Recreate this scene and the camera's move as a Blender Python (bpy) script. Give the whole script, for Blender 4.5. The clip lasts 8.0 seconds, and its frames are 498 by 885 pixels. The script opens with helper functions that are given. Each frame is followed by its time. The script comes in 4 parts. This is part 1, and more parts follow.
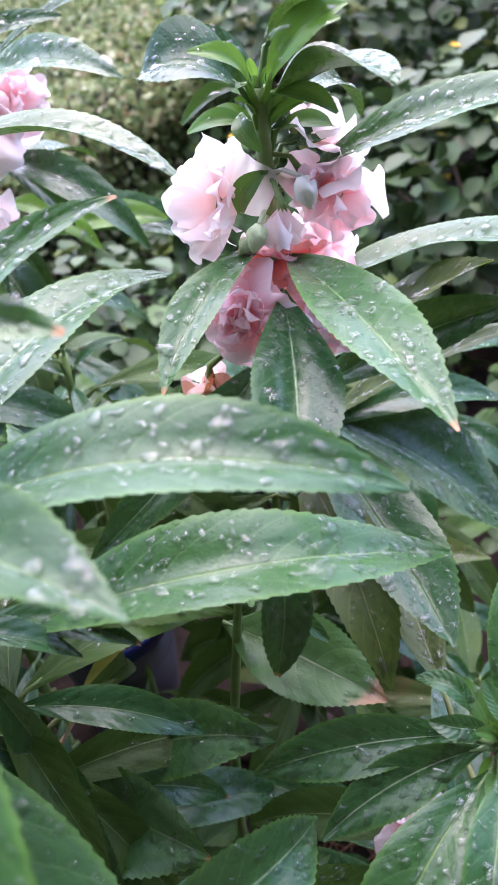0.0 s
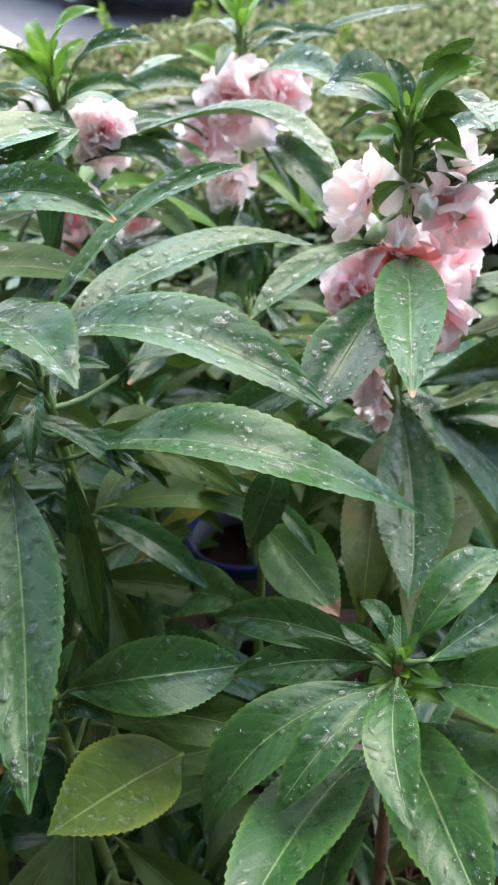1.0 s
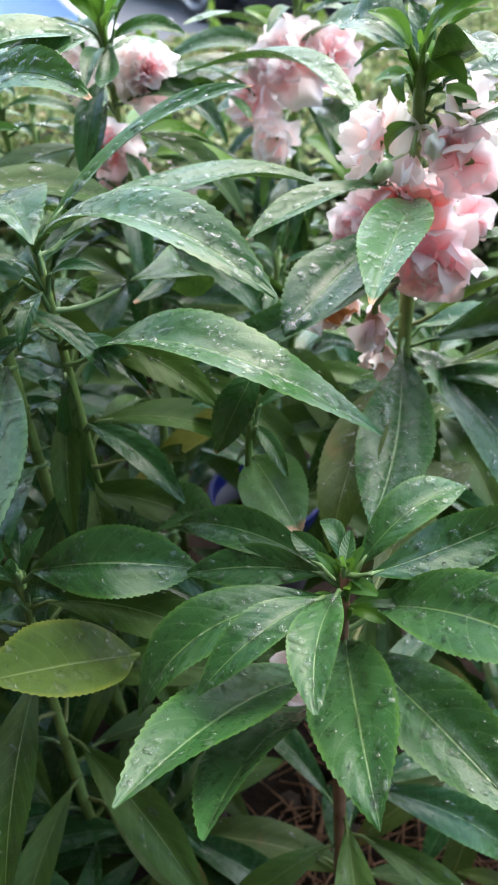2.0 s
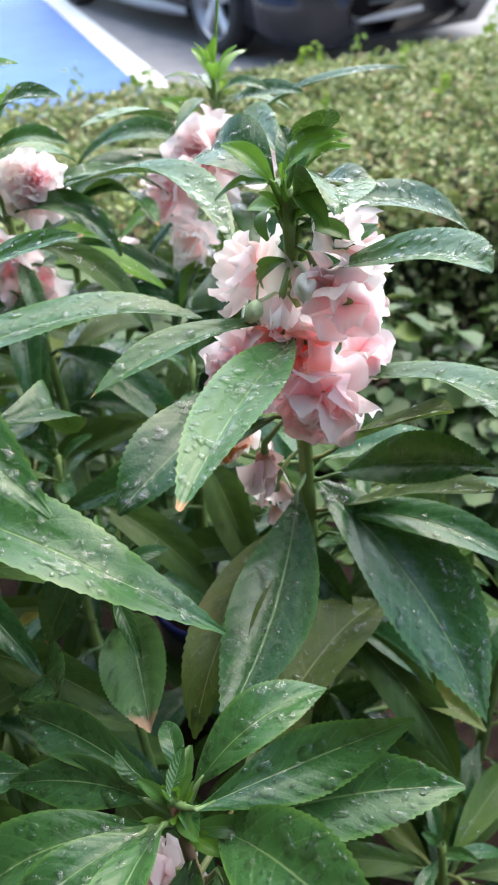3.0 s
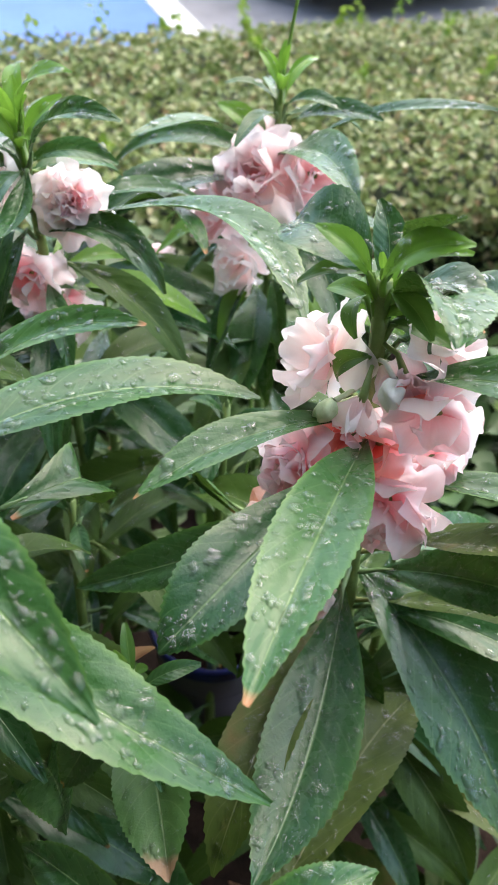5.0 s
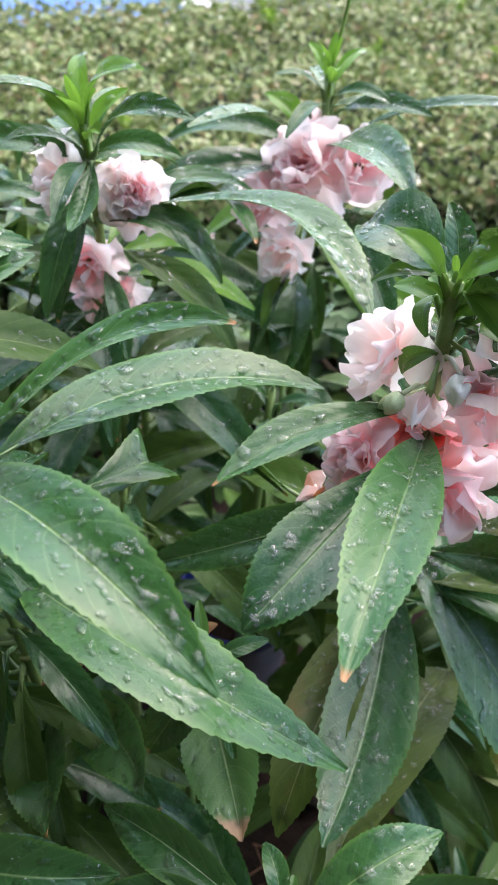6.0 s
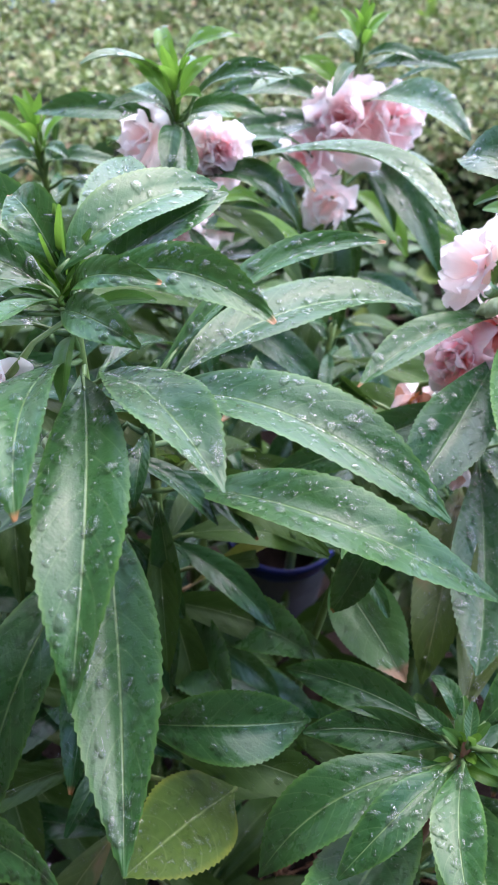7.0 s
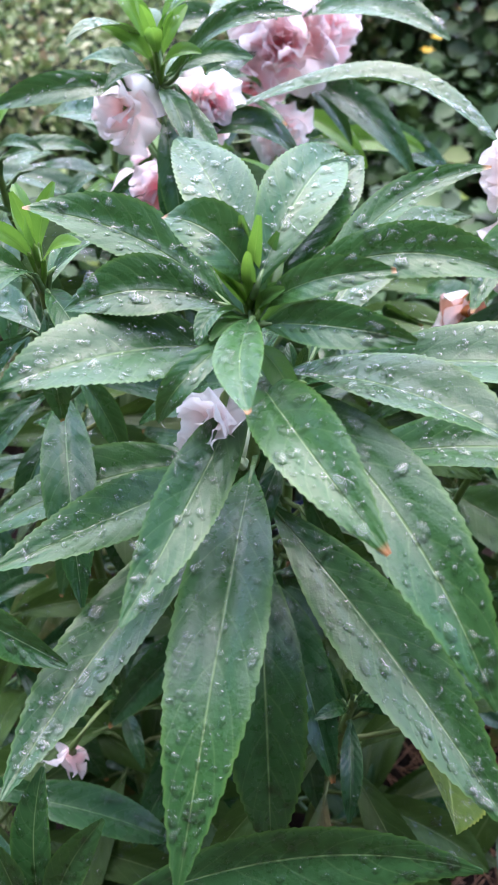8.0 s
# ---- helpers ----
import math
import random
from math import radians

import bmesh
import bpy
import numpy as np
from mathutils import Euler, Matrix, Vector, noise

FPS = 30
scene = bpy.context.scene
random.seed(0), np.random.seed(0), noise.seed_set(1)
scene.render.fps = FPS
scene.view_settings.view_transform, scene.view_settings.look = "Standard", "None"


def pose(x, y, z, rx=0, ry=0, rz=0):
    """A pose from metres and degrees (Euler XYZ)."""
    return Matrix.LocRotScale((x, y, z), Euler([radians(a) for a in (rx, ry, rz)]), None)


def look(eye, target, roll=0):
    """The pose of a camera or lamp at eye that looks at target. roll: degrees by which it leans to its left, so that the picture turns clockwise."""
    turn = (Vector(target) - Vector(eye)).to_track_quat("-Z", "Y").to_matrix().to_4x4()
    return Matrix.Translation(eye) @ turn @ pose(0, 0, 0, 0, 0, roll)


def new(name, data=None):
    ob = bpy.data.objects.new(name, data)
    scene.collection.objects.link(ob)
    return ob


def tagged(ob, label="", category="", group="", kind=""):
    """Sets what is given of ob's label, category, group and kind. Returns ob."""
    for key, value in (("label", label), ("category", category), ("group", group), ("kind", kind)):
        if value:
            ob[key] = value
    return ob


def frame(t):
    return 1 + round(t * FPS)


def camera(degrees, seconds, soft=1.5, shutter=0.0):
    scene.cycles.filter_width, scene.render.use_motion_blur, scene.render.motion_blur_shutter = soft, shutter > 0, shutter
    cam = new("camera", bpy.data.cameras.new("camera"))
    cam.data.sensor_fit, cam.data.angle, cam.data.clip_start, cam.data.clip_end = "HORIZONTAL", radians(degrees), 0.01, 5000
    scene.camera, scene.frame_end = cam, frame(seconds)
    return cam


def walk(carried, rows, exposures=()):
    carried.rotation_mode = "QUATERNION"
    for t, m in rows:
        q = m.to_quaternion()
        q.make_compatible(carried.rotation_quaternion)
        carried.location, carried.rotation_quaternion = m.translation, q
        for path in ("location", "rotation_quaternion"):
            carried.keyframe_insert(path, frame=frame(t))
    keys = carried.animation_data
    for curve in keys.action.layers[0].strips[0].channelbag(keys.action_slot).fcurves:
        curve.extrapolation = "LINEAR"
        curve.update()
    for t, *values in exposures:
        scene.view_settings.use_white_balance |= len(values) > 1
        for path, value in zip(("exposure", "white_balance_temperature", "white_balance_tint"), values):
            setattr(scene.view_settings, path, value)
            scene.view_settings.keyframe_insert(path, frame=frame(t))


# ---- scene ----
cam = camera(34.37, 8.0, soft=1.7)
PATH = [
    (0.0, (0.008, 0.000, 1.226), (-0.100, 1.470, -0.125), -5.4),
    (0.3, (0.022, -0.005, 1.230), (-0.295, 1.452, -0.103), -4.6),
    (0.5, (0.046, -0.019, 1.233), (-0.431, 1.406, -0.086), -3.9),
    (0.8, (0.094, -0.045, 1.245), (-0.573, 1.308, -0.069), -2.7),
    (1.0, (0.123, -0.063, 1.250), (-0.634, 1.259, -0.046), -2.5),
    (1.2, (0.144, -0.074, 1.250), (-0.686, 1.209, -0.041), -1.9),
    (2.3, (0.203, -0.063, 1.212), (-0.780, 1.158, -0.031), -2.6),
    (2.5, (0.214, -0.030, 1.216), (-0.790, 1.186, -0.013), -3.9),
    (2.7, (0.212, 0.008, 1.230), (-0.796, 1.219, -0.002), -3.7),
    (3.0, (0.205, 0.042, 1.244), (-0.820, 1.249, 0.023), -3.3),
    (3.3, (0.195, 0.058, 1.249), (-0.831, 1.261, 0.024), -2.4),
    (3.5, (0.186, 0.067, 1.251), (-0.846, 1.271, 0.032), -2.0),
    (3.7, (0.175, 0.076, 1.257), (-0.852, 1.270, 0.024), -1.6),
    (4.0, (0.152, 0.081, 1.261), (-0.855, 1.267, 0.004), 0.1),
    (4.2, (0.137, 0.081, 1.267), (-0.843, 1.248, -0.029), 1.0),
    (5.5, (0.127, 0.083, 1.268), (-0.800, 1.244, -0.071), 3.5),
    (5.8, (0.120, 0.072, 1.278), (-0.786, 1.211, -0.093), 3.7),
    (6.0, (0.109, 0.054, 1.283), (-0.778, 1.204, -0.092), 4.7),
    (6.3, (0.100, 0.025, 1.281), (-0.766, 1.178, -0.105), 5.4),
    (6.5, (0.102, -0.008, 1.273), (-0.776, 1.135, -0.114), 5.0),
    (6.7, (0.094, -0.033, 1.279), (-0.742, 1.129, -0.118), 5.4),
    (7.0, (0.068, -0.058, 1.293), (-0.650, 1.179, -0.106), 4.6),
    (7.3, (0.017, -0.087, 1.308), (-0.564, 1.224, -0.087), 2.9),
    (7.5, (-0.022, -0.101, 1.312), (-0.499, 1.238, -0.096), 0.7),
    (7.7, (-0.054, -0.105, 1.310), (-0.425, 1.213, -0.148), -0.1),
    (8.0, (-0.085, -0.093, 1.302), (-0.327, 1.176, -0.225), 1.3),
]
walk(cam, [(t, look(eye, target, roll)) for t, eye, target, roll in PATH], [(0.0, 2.66, 6130, 31), (1.0, 2.37, 6720, 11), (2.5, 2.45, 6700, 6), (3.5, 2.3, 7000, 11), (5.5, 2.3, 7000, 11), (6.0, 2.33, 6700, 13), (7.0, 2.45, 6080, 21), (8.0, 2.48, 6000, 22)])
cam.data.dof.use_dof = True
cam.data.dof.focus_distance = 0.32
cam.data.dof.aperture_fstop = 22.0

# ---------------------------------------------------------------- light
world = bpy.data.worlds.new("overcast_sky")
scene.world = world
world.use_nodes = True
wn = world.node_tree
sky = wn.nodes.new("ShaderNodeTexSky")
sky.sky_type = 'NISHITA'
sky.sun_disc = False
sky.sun_elevation = radians(57)
sky.sun_rotation = radians(-8)
sky.air_density, sky.dust_density, sky.ozone_density = 1.0, 2.0, 1.4
wn.links.new(sky.outputs["Color"], wn.nodes["Background"].inputs["Color"])
wn.nodes["Background"].inputs["Strength"].default_value = 0.13
sun = new("sun", bpy.data.lights.new("sun", 'SUN'))
sun.data.energy, sun.data.angle, sun.data.color = 0.95, radians(85), (1.0, 0.97, 0.93)
sun.matrix_world = look((-0.35, 1.95, 3.7), (0, 0.3, 0.9))

# ---------------------------------------------------------------- materials
def material(name):
    m = bpy.data.materials.new(name)
    m.use_nodes = True
    t = m.node_tree
    return m, t, t.nodes["Principled BSDF"]


def node(t, kind, **sets):
    n = t.nodes.new(kind)
    for key, value in sets.items():
        n.inputs[key.replace("_", " ")].default_value = value
    return n


def maths(t, op, a, b=None, clamp=False):
    n = t.nodes.new("ShaderNodeMath")
    n.operation, n.use_clamp = op, clamp
    for i, v in enumerate((a, b)):
        if v is None:
            continue
        if isinstance(v, (int, float)):
            n.inputs[i].default_value = v
        else:
            t.links.new(v, n.inputs[i])
    return n.outputs[0]


def ramp(t, fac, stops):
    n = t.nodes.new("ShaderNodeValToRGB")
    while len(n.color_ramp.elements) < len(stops):
        n.color_ramp.elements.new(0.5)
    for e, (p, c) in zip(n.color_ramp.elements, stops):
        e.position, e.color = p, (*c, 1) if len(c) == 3 else c
    t.links.new(fac, n.inputs[0])
    return n.outputs[0]


def blend(t, fac, a, b, kind="MIX"):
    n = t.nodes.new("ShaderNodeMix")
    n.data_type, n.blend_type = "RGBA", kind
    for i, v in ((0, fac), (6, a), (7, b)):
        if isinstance(v, (int, float)):
            n.inputs[i].default_value = v
        elif isinstance(v, tuple):
            n.inputs[i].default_value = (*v, 1)
        else:
            t.links.new(v, n.inputs[i])
    return n.outputs[2]


def noisy(t, scale, detail=4.0, coord=None, rough=0.55):
    n = node(t, "ShaderNodeTexNoise", Scale=scale, Detail=detail, Roughness=rough)
    if coord is None:
        coord = t.nodes.new("ShaderNodeTexCoord").outputs["Object"]
    t.links.new(coord, n.inputs["Vector"])
    return n.outputs["Fac"]


def bump(t, shader, height, strength, dist):
    n = node(t, "ShaderNodeBump", Strength=strength, Distance=dist)
    t.links.new(height, n.inputs["Height"])
    t.links.new(n.outputs[0], shader.inputs["Normal"])
    return n


def through_light(t, shader, colour, amount):
    """Lets part of the light pass through a thin blade."""
    tl = t.nodes.new("ShaderNodeBsdfTranslucent")
    if isinstance(colour, tuple):
        tl.inputs["Color"].default_value = (*colour, 1)
    else:
        t.links.new(colour, tl.inputs["Color"])
    mix = t.nodes.new("ShaderNodeMixShader")
    mix.inputs[0].default_value = amount
    t.links.new(shader.outputs[0], mix.inputs[1])
    t.links.new(tl.outputs[0], mix.inputs[2])
    t.links.new(mix.outputs[0], t.nodes["Material Output"].inputs["Surface"])


def leaf_material(name, dark, light, vein, rough=0.33, glow=0.10, patch=None, patch_at=0.6, edge=None, dry_end=None, wax=0.40):
    m, t, p = material(name)
    uv = t.nodes.new("ShaderNodeUVMap").outputs[0]
    sep = t.nodes.new("ShaderNodeSeparateXYZ")
    t.links.new(uv, sep.inputs[0])
    u, v = sep.outputs[0], sep.outputs[1]
    a = maths(t, 'MULTIPLY', maths(t, 'ABSOLUTE', maths(t, 'SUBTRACT', v, 0.5)), 2.0)
    mid = maths(t, 'SUBTRACT', 1.0, maths(t, 'DIVIDE', a, 0.045), clamp=True)
    wob = maths(t, 'MULTIPLY', noisy(t, 40.0, 2.0), 0.35)
    ph = maths(t, 'FRACT', maths(t, 'ADD', maths(t, 'SUBTRACT', maths(t, 'MULTIPLY', u, 9.0), maths(t, 'MULTIPLY', maths(t, 'POWER', a, 1.3), 1.7)), wob))
    lat = maths(t, 'SUBTRACT', 1.0, maths(t, 'DIVIDE', maths(t, 'ABSOLUTE', maths(t, 'SUBTRACT', ph, 0.5)), 0.06), clamp=True)
    swell = maths(t, 'ABSOLUTE', maths(t, 'SUBTRACT', ph, 0.5))
    rnd = t.nodes.new("ShaderNodeObjectInfo").outputs["Random"]
    tone = maths(t, 'ADD', maths(t, 'ADD', maths(t, 'MULTIPLY', noisy(t, 28.0, 5.0), 0.7), maths(t, 'MULTIPLY', noisy(t, 240.0, 3.0), 0.35)), maths(t, 'MULTIPLY', rnd, 0.4))
    col = ramp(t, maths(t, 'SUBTRACT', tone, 0.2), [(0.1, dark), (0.9, light)])
    col = blend(t, maths(t, 'MULTIPLY', lat, 0.14), col, vein)
    col = blend(t, maths(t, 'MULTIPLY', mid, 0.6), col, vein)
    if edge:
        rim = maths(t, 'MULTIPLY', maths(t, 'SUBTRACT', a, 0.86, clamp=True), 5.0, clamp=True)
        tip = maths(t, 'MULTIPLY', maths(t, 'SUBTRACT', u, 0.965, clamp=True), 40.0, clamp=True)
        col = blend(t, maths(t, 'MULTIPLY', rim, maths(t, 'MULTIPLY', noisy(t, 60.0, 2.0), 0.85)), col, edge)
        col = blend(t, maths(t, 'MULTIPLY', tip, maths(t, 'GREATER_THAN', rnd, 0.80)), col, (0.38, 0.19, 0.08))
    if patch:
        where = ramp(t, noisy(t, 22.0, 4.0), [(patch_at - 0.06, (0, 0, 0)), (patch_at + 0.06, (1, 1, 1))])
        col = blend(t, where, col, patch)
    if dry_end:
        k = maths(t, 'ADD', u, maths(t, 'MULTIPLY', maths(t, 'SUBTRACT', noisy(t, 60.0, 3.0), 0.5), 0.35))
        col = blend(t, maths(t, 'MULTIPLY', maths(t, 'SUBTRACT', k, 0.86, clamp=True), 14.0, clamp=True), col, dry_end)
    t.links.new(col, p.inputs["Base Color"])
    p.inputs["Specular IOR Level"].default_value = wax
    t.links.new(maths(t, 'ADD', maths(t, 'MULTIPLY', noisy(t, 120.0, 3.0), 0.22), rough - 0.11), p.inputs["Roughness"])
    fine = maths(t, 'ADD', maths(t, 'MULTIPLY', noisy(t, 900.0, 2.0), 0.45), maths(t, 'MULTIPLY', noisy(t, 230.0, 3.0), 0.9))
    h = maths(t, 'ADD', maths(t, 'MULTIPLY', swell, 0.9), fine)
    h = maths(t, 'SUBTRACT', h, maths(t, 'MULTIPLY', mid, 0.9))
    bump(t, p, h, 0.38 if glow < 0.3 else 0.12, 0.0006)
    through_light(t, p, blend(t, 0.5, col, (0.22, 0.42, 0.05)), glow)
    return m


GREEN = leaf_material("balsam_leaf", (0.016, 0.060, 0.017), (0.044, 0.126, 0.034), (0.24, 0.36, 0.14), 0.29, edge=(0.14, 0.28, 0.04), wax=0.40)
DARK = leaf_material("balsam_leaf_deep", (0.010, 0.044, 0.015), (0.029, 0.094, 0.029), (0.19, 0.31, 0.13), 0.27, edge=(0.09, 0.20, 0.04), wax=0.37)
YOUNG = leaf_material("balsam_leaf_young", (0.085, 0.22, 0.028), (0.18, 0.36, 0.045), (0.30, 0.45, 0.12), glow=0.45)
TIP = leaf_material("balsam_leaf_tip", (0.038, 0.115, 0.030), (0.092, 0.215, 0.050), (0.27, 0.42, 0.14), glow=0.4)
OLD = leaf_material("balsam_leaf_yellowing", (0.038, 0.070, 0.015), (0.092, 0.128, 0.029), (0.32, 0.35, 0.15), 0.42, 0.22, patch=(0.17, 0.11, 0.04), patch_at=0.64, wax=0.25)
# olive lower leaves, kept dull so the understory's shade sits in the material
LOWER = leaf_material("balsam_leaf_lower_shade", (0.020, 0.050, 0.010), (0.060, 0.118, 0.020), (0.20, 0.27, 0.10), 0.45, 0.10, wax=0.2)
OLIVE = leaf_material("balsam_leaf_olive", (0.040, 0.078, 0.014), (0.095, 0.150, 0.026), (0.26, 0.34, 0.12), 0.36, 0.2, edge=(0.30, 0.30, 0.03), wax=0.3)
DRYEND = leaf_material("balsam_leaf_dry_end", (0.030, 0.090, 0.026), (0.075, 0.170, 0.045), (0.26, 0.36, 0.16), dry_end=(0.30, 0.19, 0.11))
DRY = leaf_material("balsam_leaf_withered", (0.20, 0.09, 0.04), (0.42, 0.30, 0.12), (0.45, 0.34, 0.2), 0.6, 0.2, patch=(0.14, 0.05, 0.02), patch_at=0.5)


def petal_material(name, inner, outer, glow=0.45):
    m, t, p = material(name)
    sep = t.nodes.new("ShaderNodeSeparateXYZ")
    t.links.new(t.nodes.new("ShaderNodeUVMap").outputs[0], sep.inputs[0])
    u, v = sep.outputs[0], sep.outputs[1]
    streak = node(t, "ShaderNodeTexNoise", Scale=1.0, Detail=3.0)
    comb = t.nodes.new("ShaderNodeCombineXYZ")
    t.links.new(maths(t, 'MULTIPLY', u, 1.5), comb.inputs[0])
    t.links.new(maths(t, 'MULTIPLY', v, 22.0), comb.inputs[1])
    t.links.new(comb.outputs[0], streak.inputs["Vector"])
    rnd = t.nodes.new("ShaderNodeObjectInfo").outputs["Random"]
    f = maths(t, 'ADD', u, maths(t, 'MULTIPLY', maths(t, 'SUBTRACT', streak.outputs["Fac"], 0.5), 0.5))
    f = maths(t, 'ADD', f, maths(t, 'MULTIPLY', maths(t, 'SUBTRACT', rnd, 0.5), 0.35))
    col = ramp(t, f, [(0.12, inner), (0.85, outer)])
    t.links.new(col, p.inputs["Base Color"])
    p.inputs["Roughness"].default_value = 0.55
    p.inputs["Specular IOR Level"].default_value = 0.3
    bump(t, p, streak.outputs["Fac"], 0.6, 0.0008)
    through_light(t, p, col, glow)
    return m


PINK = petal_material("petal_pink", (0.94, 0.50, 0.53), (0.97, 0.81, 0.83), 0.68)
PALE = petal_material("petal_pale_pink", (0.96, 0.68, 0.675), (0.98, 0.90, 0.90), 0.68)
BLUSH = petal_material("petal_blush_white", (0.98, 0.80, 0.77), (0.99, 0.95, 0.94), 0.65)
RED = petal_material("petal_salmon", (0.78, 0.17, 0.13), (0.92, 0.48, 0.42))
WILT = petal_material("petal_withered", (0.50, 0.26, 0.17), (0.80, 0.60, 0.55), 0.35)
RUST = petal_material("petal_rusty", (0.42, 0.13, 0.03), (0.66, 0.30, 0.10), 0.25)


def plain(name, lo, hi, scale, rough, metal=0.0, relief=0.3, dist=0.001, spec=0.5, detail=5.0):
    m, t, p = material(name)
    n = noisy(t, scale, detail)
    fine = noisy(t, scale * 9, 3.0)
    f = maths(t, 'ADD', maths(t, 'MULTIPLY', n, 0.75), maths(t, 'MULTIPLY', fine, 0.25))
    t.links.new(ramp(t, f, [(0.3, lo), (0.7, hi)]), p.inputs["Base Color"])
    p.inputs["Roughness"].default_value, p.inputs["Metallic"].default_value = rough, metal
    p.inputs["Specular IOR Level"].default_value = spec
    if relief:
        bump(t, p, f, relief, dist)
    return m


STEM = plain("balsam_stem", (0.11, 0.19, 0.045), (0.24, 0.34, 0.10), 60, 0.42, relief=0.2)
YOUNGSTEM = plain("grass_green", (0.16, 0.30, 0.05), (0.24, 0.40, 0.08), 60, 0.45, relief=0.1)
REDSTEM = plain("balsam_stem_reddish", (0.20, 0.08, 0.06), (0.34, 0.20, 0.12), 60, 0.45, relief=0.2)
BUD = plain("bud_green", (0.40, 0.55, 0.24), (0.68, 0.76, 0.50), 150, 0.5)
BUDWHITE = plain("bud_white", (0.80, 0.82, 0.66), (0.92, 0.90, 0.82), 150, 0.5)
SOIL = plain("damp_soil", (0.006, 0.004, 0.003), (0.030, 0.019, 0.014), 45, 0.95, relief=1.0, dist=0.006, spec=0.15)
CLOD = plain("soil_clod", (0.018, 0.011, 0.008), (0.07, 0.045, 0.034), 60, 0.92, relief=0.8, dist=0.003)
STRAW = plain("dry_straw", (0.12, 0.05, 0.025), (0.30, 0.16, 0.08), 80, 0.8, relief=0.3)
POT = plain("pot_dark_plastic", (0.07, 0.065, 0.085), (0.12, 0.11, 0.14), 20, 0.4, relief=0.1)
POTRIM = plain("pot_blue_rim", (0.012, 0.018, 0.15), (0.028, 0.04, 0.25), 25, 0.35, relief=0.1)
ASPHALT = plain("asphalt", (0.17, 0.165, 0.17), (0.25, 0.245, 0.25), 6, 0.85, relief=0.5, dist=0.004)
BLUEPAINT = plain("blue_bay_paint", (0.045, 0.13, 0.36), (0.075, 0.18, 0.45), 3, 0.7, relief=0.3, dist=0.003)
WHITEPAINT = plain("white_line_paint", (0.62, 0.62, 0.60), (0.82, 0.82, 0.80), 12, 0.7, relief=0.3, dist=0.003)
CARPAINT = plain("car_paint_black", (0.018, 0.018, 0.022), (0.024, 0.024, 0.028), 3, 0.18, relief=0.0)
TRIM = plain("car_plastic_trim", (0.03, 0.03, 0.032), (0.05, 0.05, 0.052), 40, 0.6)
SILL = plain("car_sill_grey", (0.20, 0.20, 0.21), (0.26, 0.26, 0.27), 30, 0.4)
TYRE = plain("tyre_rubber", (0.022, 0.022, 0.023), (0.04, 0.04, 0.042), 30, 0.8)
ALLOY = plain("wheel_alloy", (0.42, 0.43, 0.45), (0.52, 0.53, 0.55), 12, 0.35, metal=0.6, relief=0.0)
GLASS = plain("car_window", (0.02, 0.022, 0.024), (0.03, 0.032, 0.035), 2, 0.06, relief=0.0)
TWIG = plain("hedge_twig", (0.05, 0.032, 0.02), (0.11, 0.075, 0.045), 50, 0.85)
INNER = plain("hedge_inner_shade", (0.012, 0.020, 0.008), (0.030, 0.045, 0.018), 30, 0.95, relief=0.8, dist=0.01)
LIGHTBLOCK = plain("light_block_dark", (0.035, 0.026, 0.019), (0.065, 0.048, 0.035), 5, 0.9, relief=0.4, dist=0.004)
YELLOW = plain("yellow_petal", (0.75, 0.42, 0.02), (0.85, 0.58, 0.05), 90, 0.6)


def small_leaf_material(name, stops, glow, rough=0.42):
    m, t, p = material(name)
    isl = t.nodes.new("ShaderNodeNewGeometry").outputs["Random Per Island"]
    col = ramp(t, isl, stops)
    col = blend(t, maths(t, 'MULTIPLY', noisy(t, 9.0, 3.0), 0.5), col, (0.10, 0.15, 0.03))
    t.links.new(col, p.inputs["Base Color"])
    p.inputs["Roughness"].default_value = rough
    p.inputs["Specular IOR Level"].default_value = 0.25
    through_light(t, p, col, glow)
    return m


HEDGELEAF = small_leaf_material("hedge_leaf", [(0.0, (0.09, 0.15, 0.05)), (0.36, (0.23, 0.31, 0.10)), (0.66, (0.40, 0.45, 0.19)), (0.88, (0.54, 0.53, 0.31)), (1.0, (0.40, 0.24, 0.13))], 0.25)
SHOOTLEAF = small_leaf_material("hedge_young_shoot", [(0.0, (0.16, 0.30, 0.04)), (1.0, (0.36, 0.50, 0.09))], 0.4)
# dark leaf tones hold the shade that lies over these shrubs
SHRUBLEAF = small_leaf_material("shrub_leaf_shaded", [(0.0, (0.010, 0.034, 0.012)), (0.55, (0.022, 0.060, 0.020)), (0.92, (0.05, 0.115, 0.035)), (1.0, (0.20, 0.26, 0.05))], 0.12)

WATER, wt, wp = material("water_drop")
fres = node(wt, "ShaderNodeFresnel", IOR=1.33)
edge_on = node(wt, "ShaderNodeLayerWeight", Blend=0.5)
clear = wt.nodes.new("ShaderNodeBsdfTransparent")
gloss = node(wt, "ShaderNodeBsdfGlossy", Roughness=0.085)
# faint pale green body stands in for light focused inside the drop
focus_glow = wt.nodes.new("ShaderNodeBsdfTranslucent")
focus_glow.inputs["Color"].default_value = (0.75, 0.9, 0.65, 1)
body, skin = wt.nodes.new("ShaderNodeMixShader"), wt.nodes.new("ShaderNodeMixShader")
body.inputs[0].default_value = 0.04
wt.links.new(clear.outputs[0], body.inputs[1])
wt.links.new(focus_glow.outputs[0], body.inputs[2])
wt.links.new(maths(wt, 'ADD', maths(wt, 'ADD', maths(wt, 'MULTIPLY', fres.outputs[0], 0.65), maths(wt, 'MULTIPLY', maths(wt, 'POWER', edge_on.outputs["Facing"], 3.0), 0.2)), 0.02, clamp=True), skin.inputs[0])
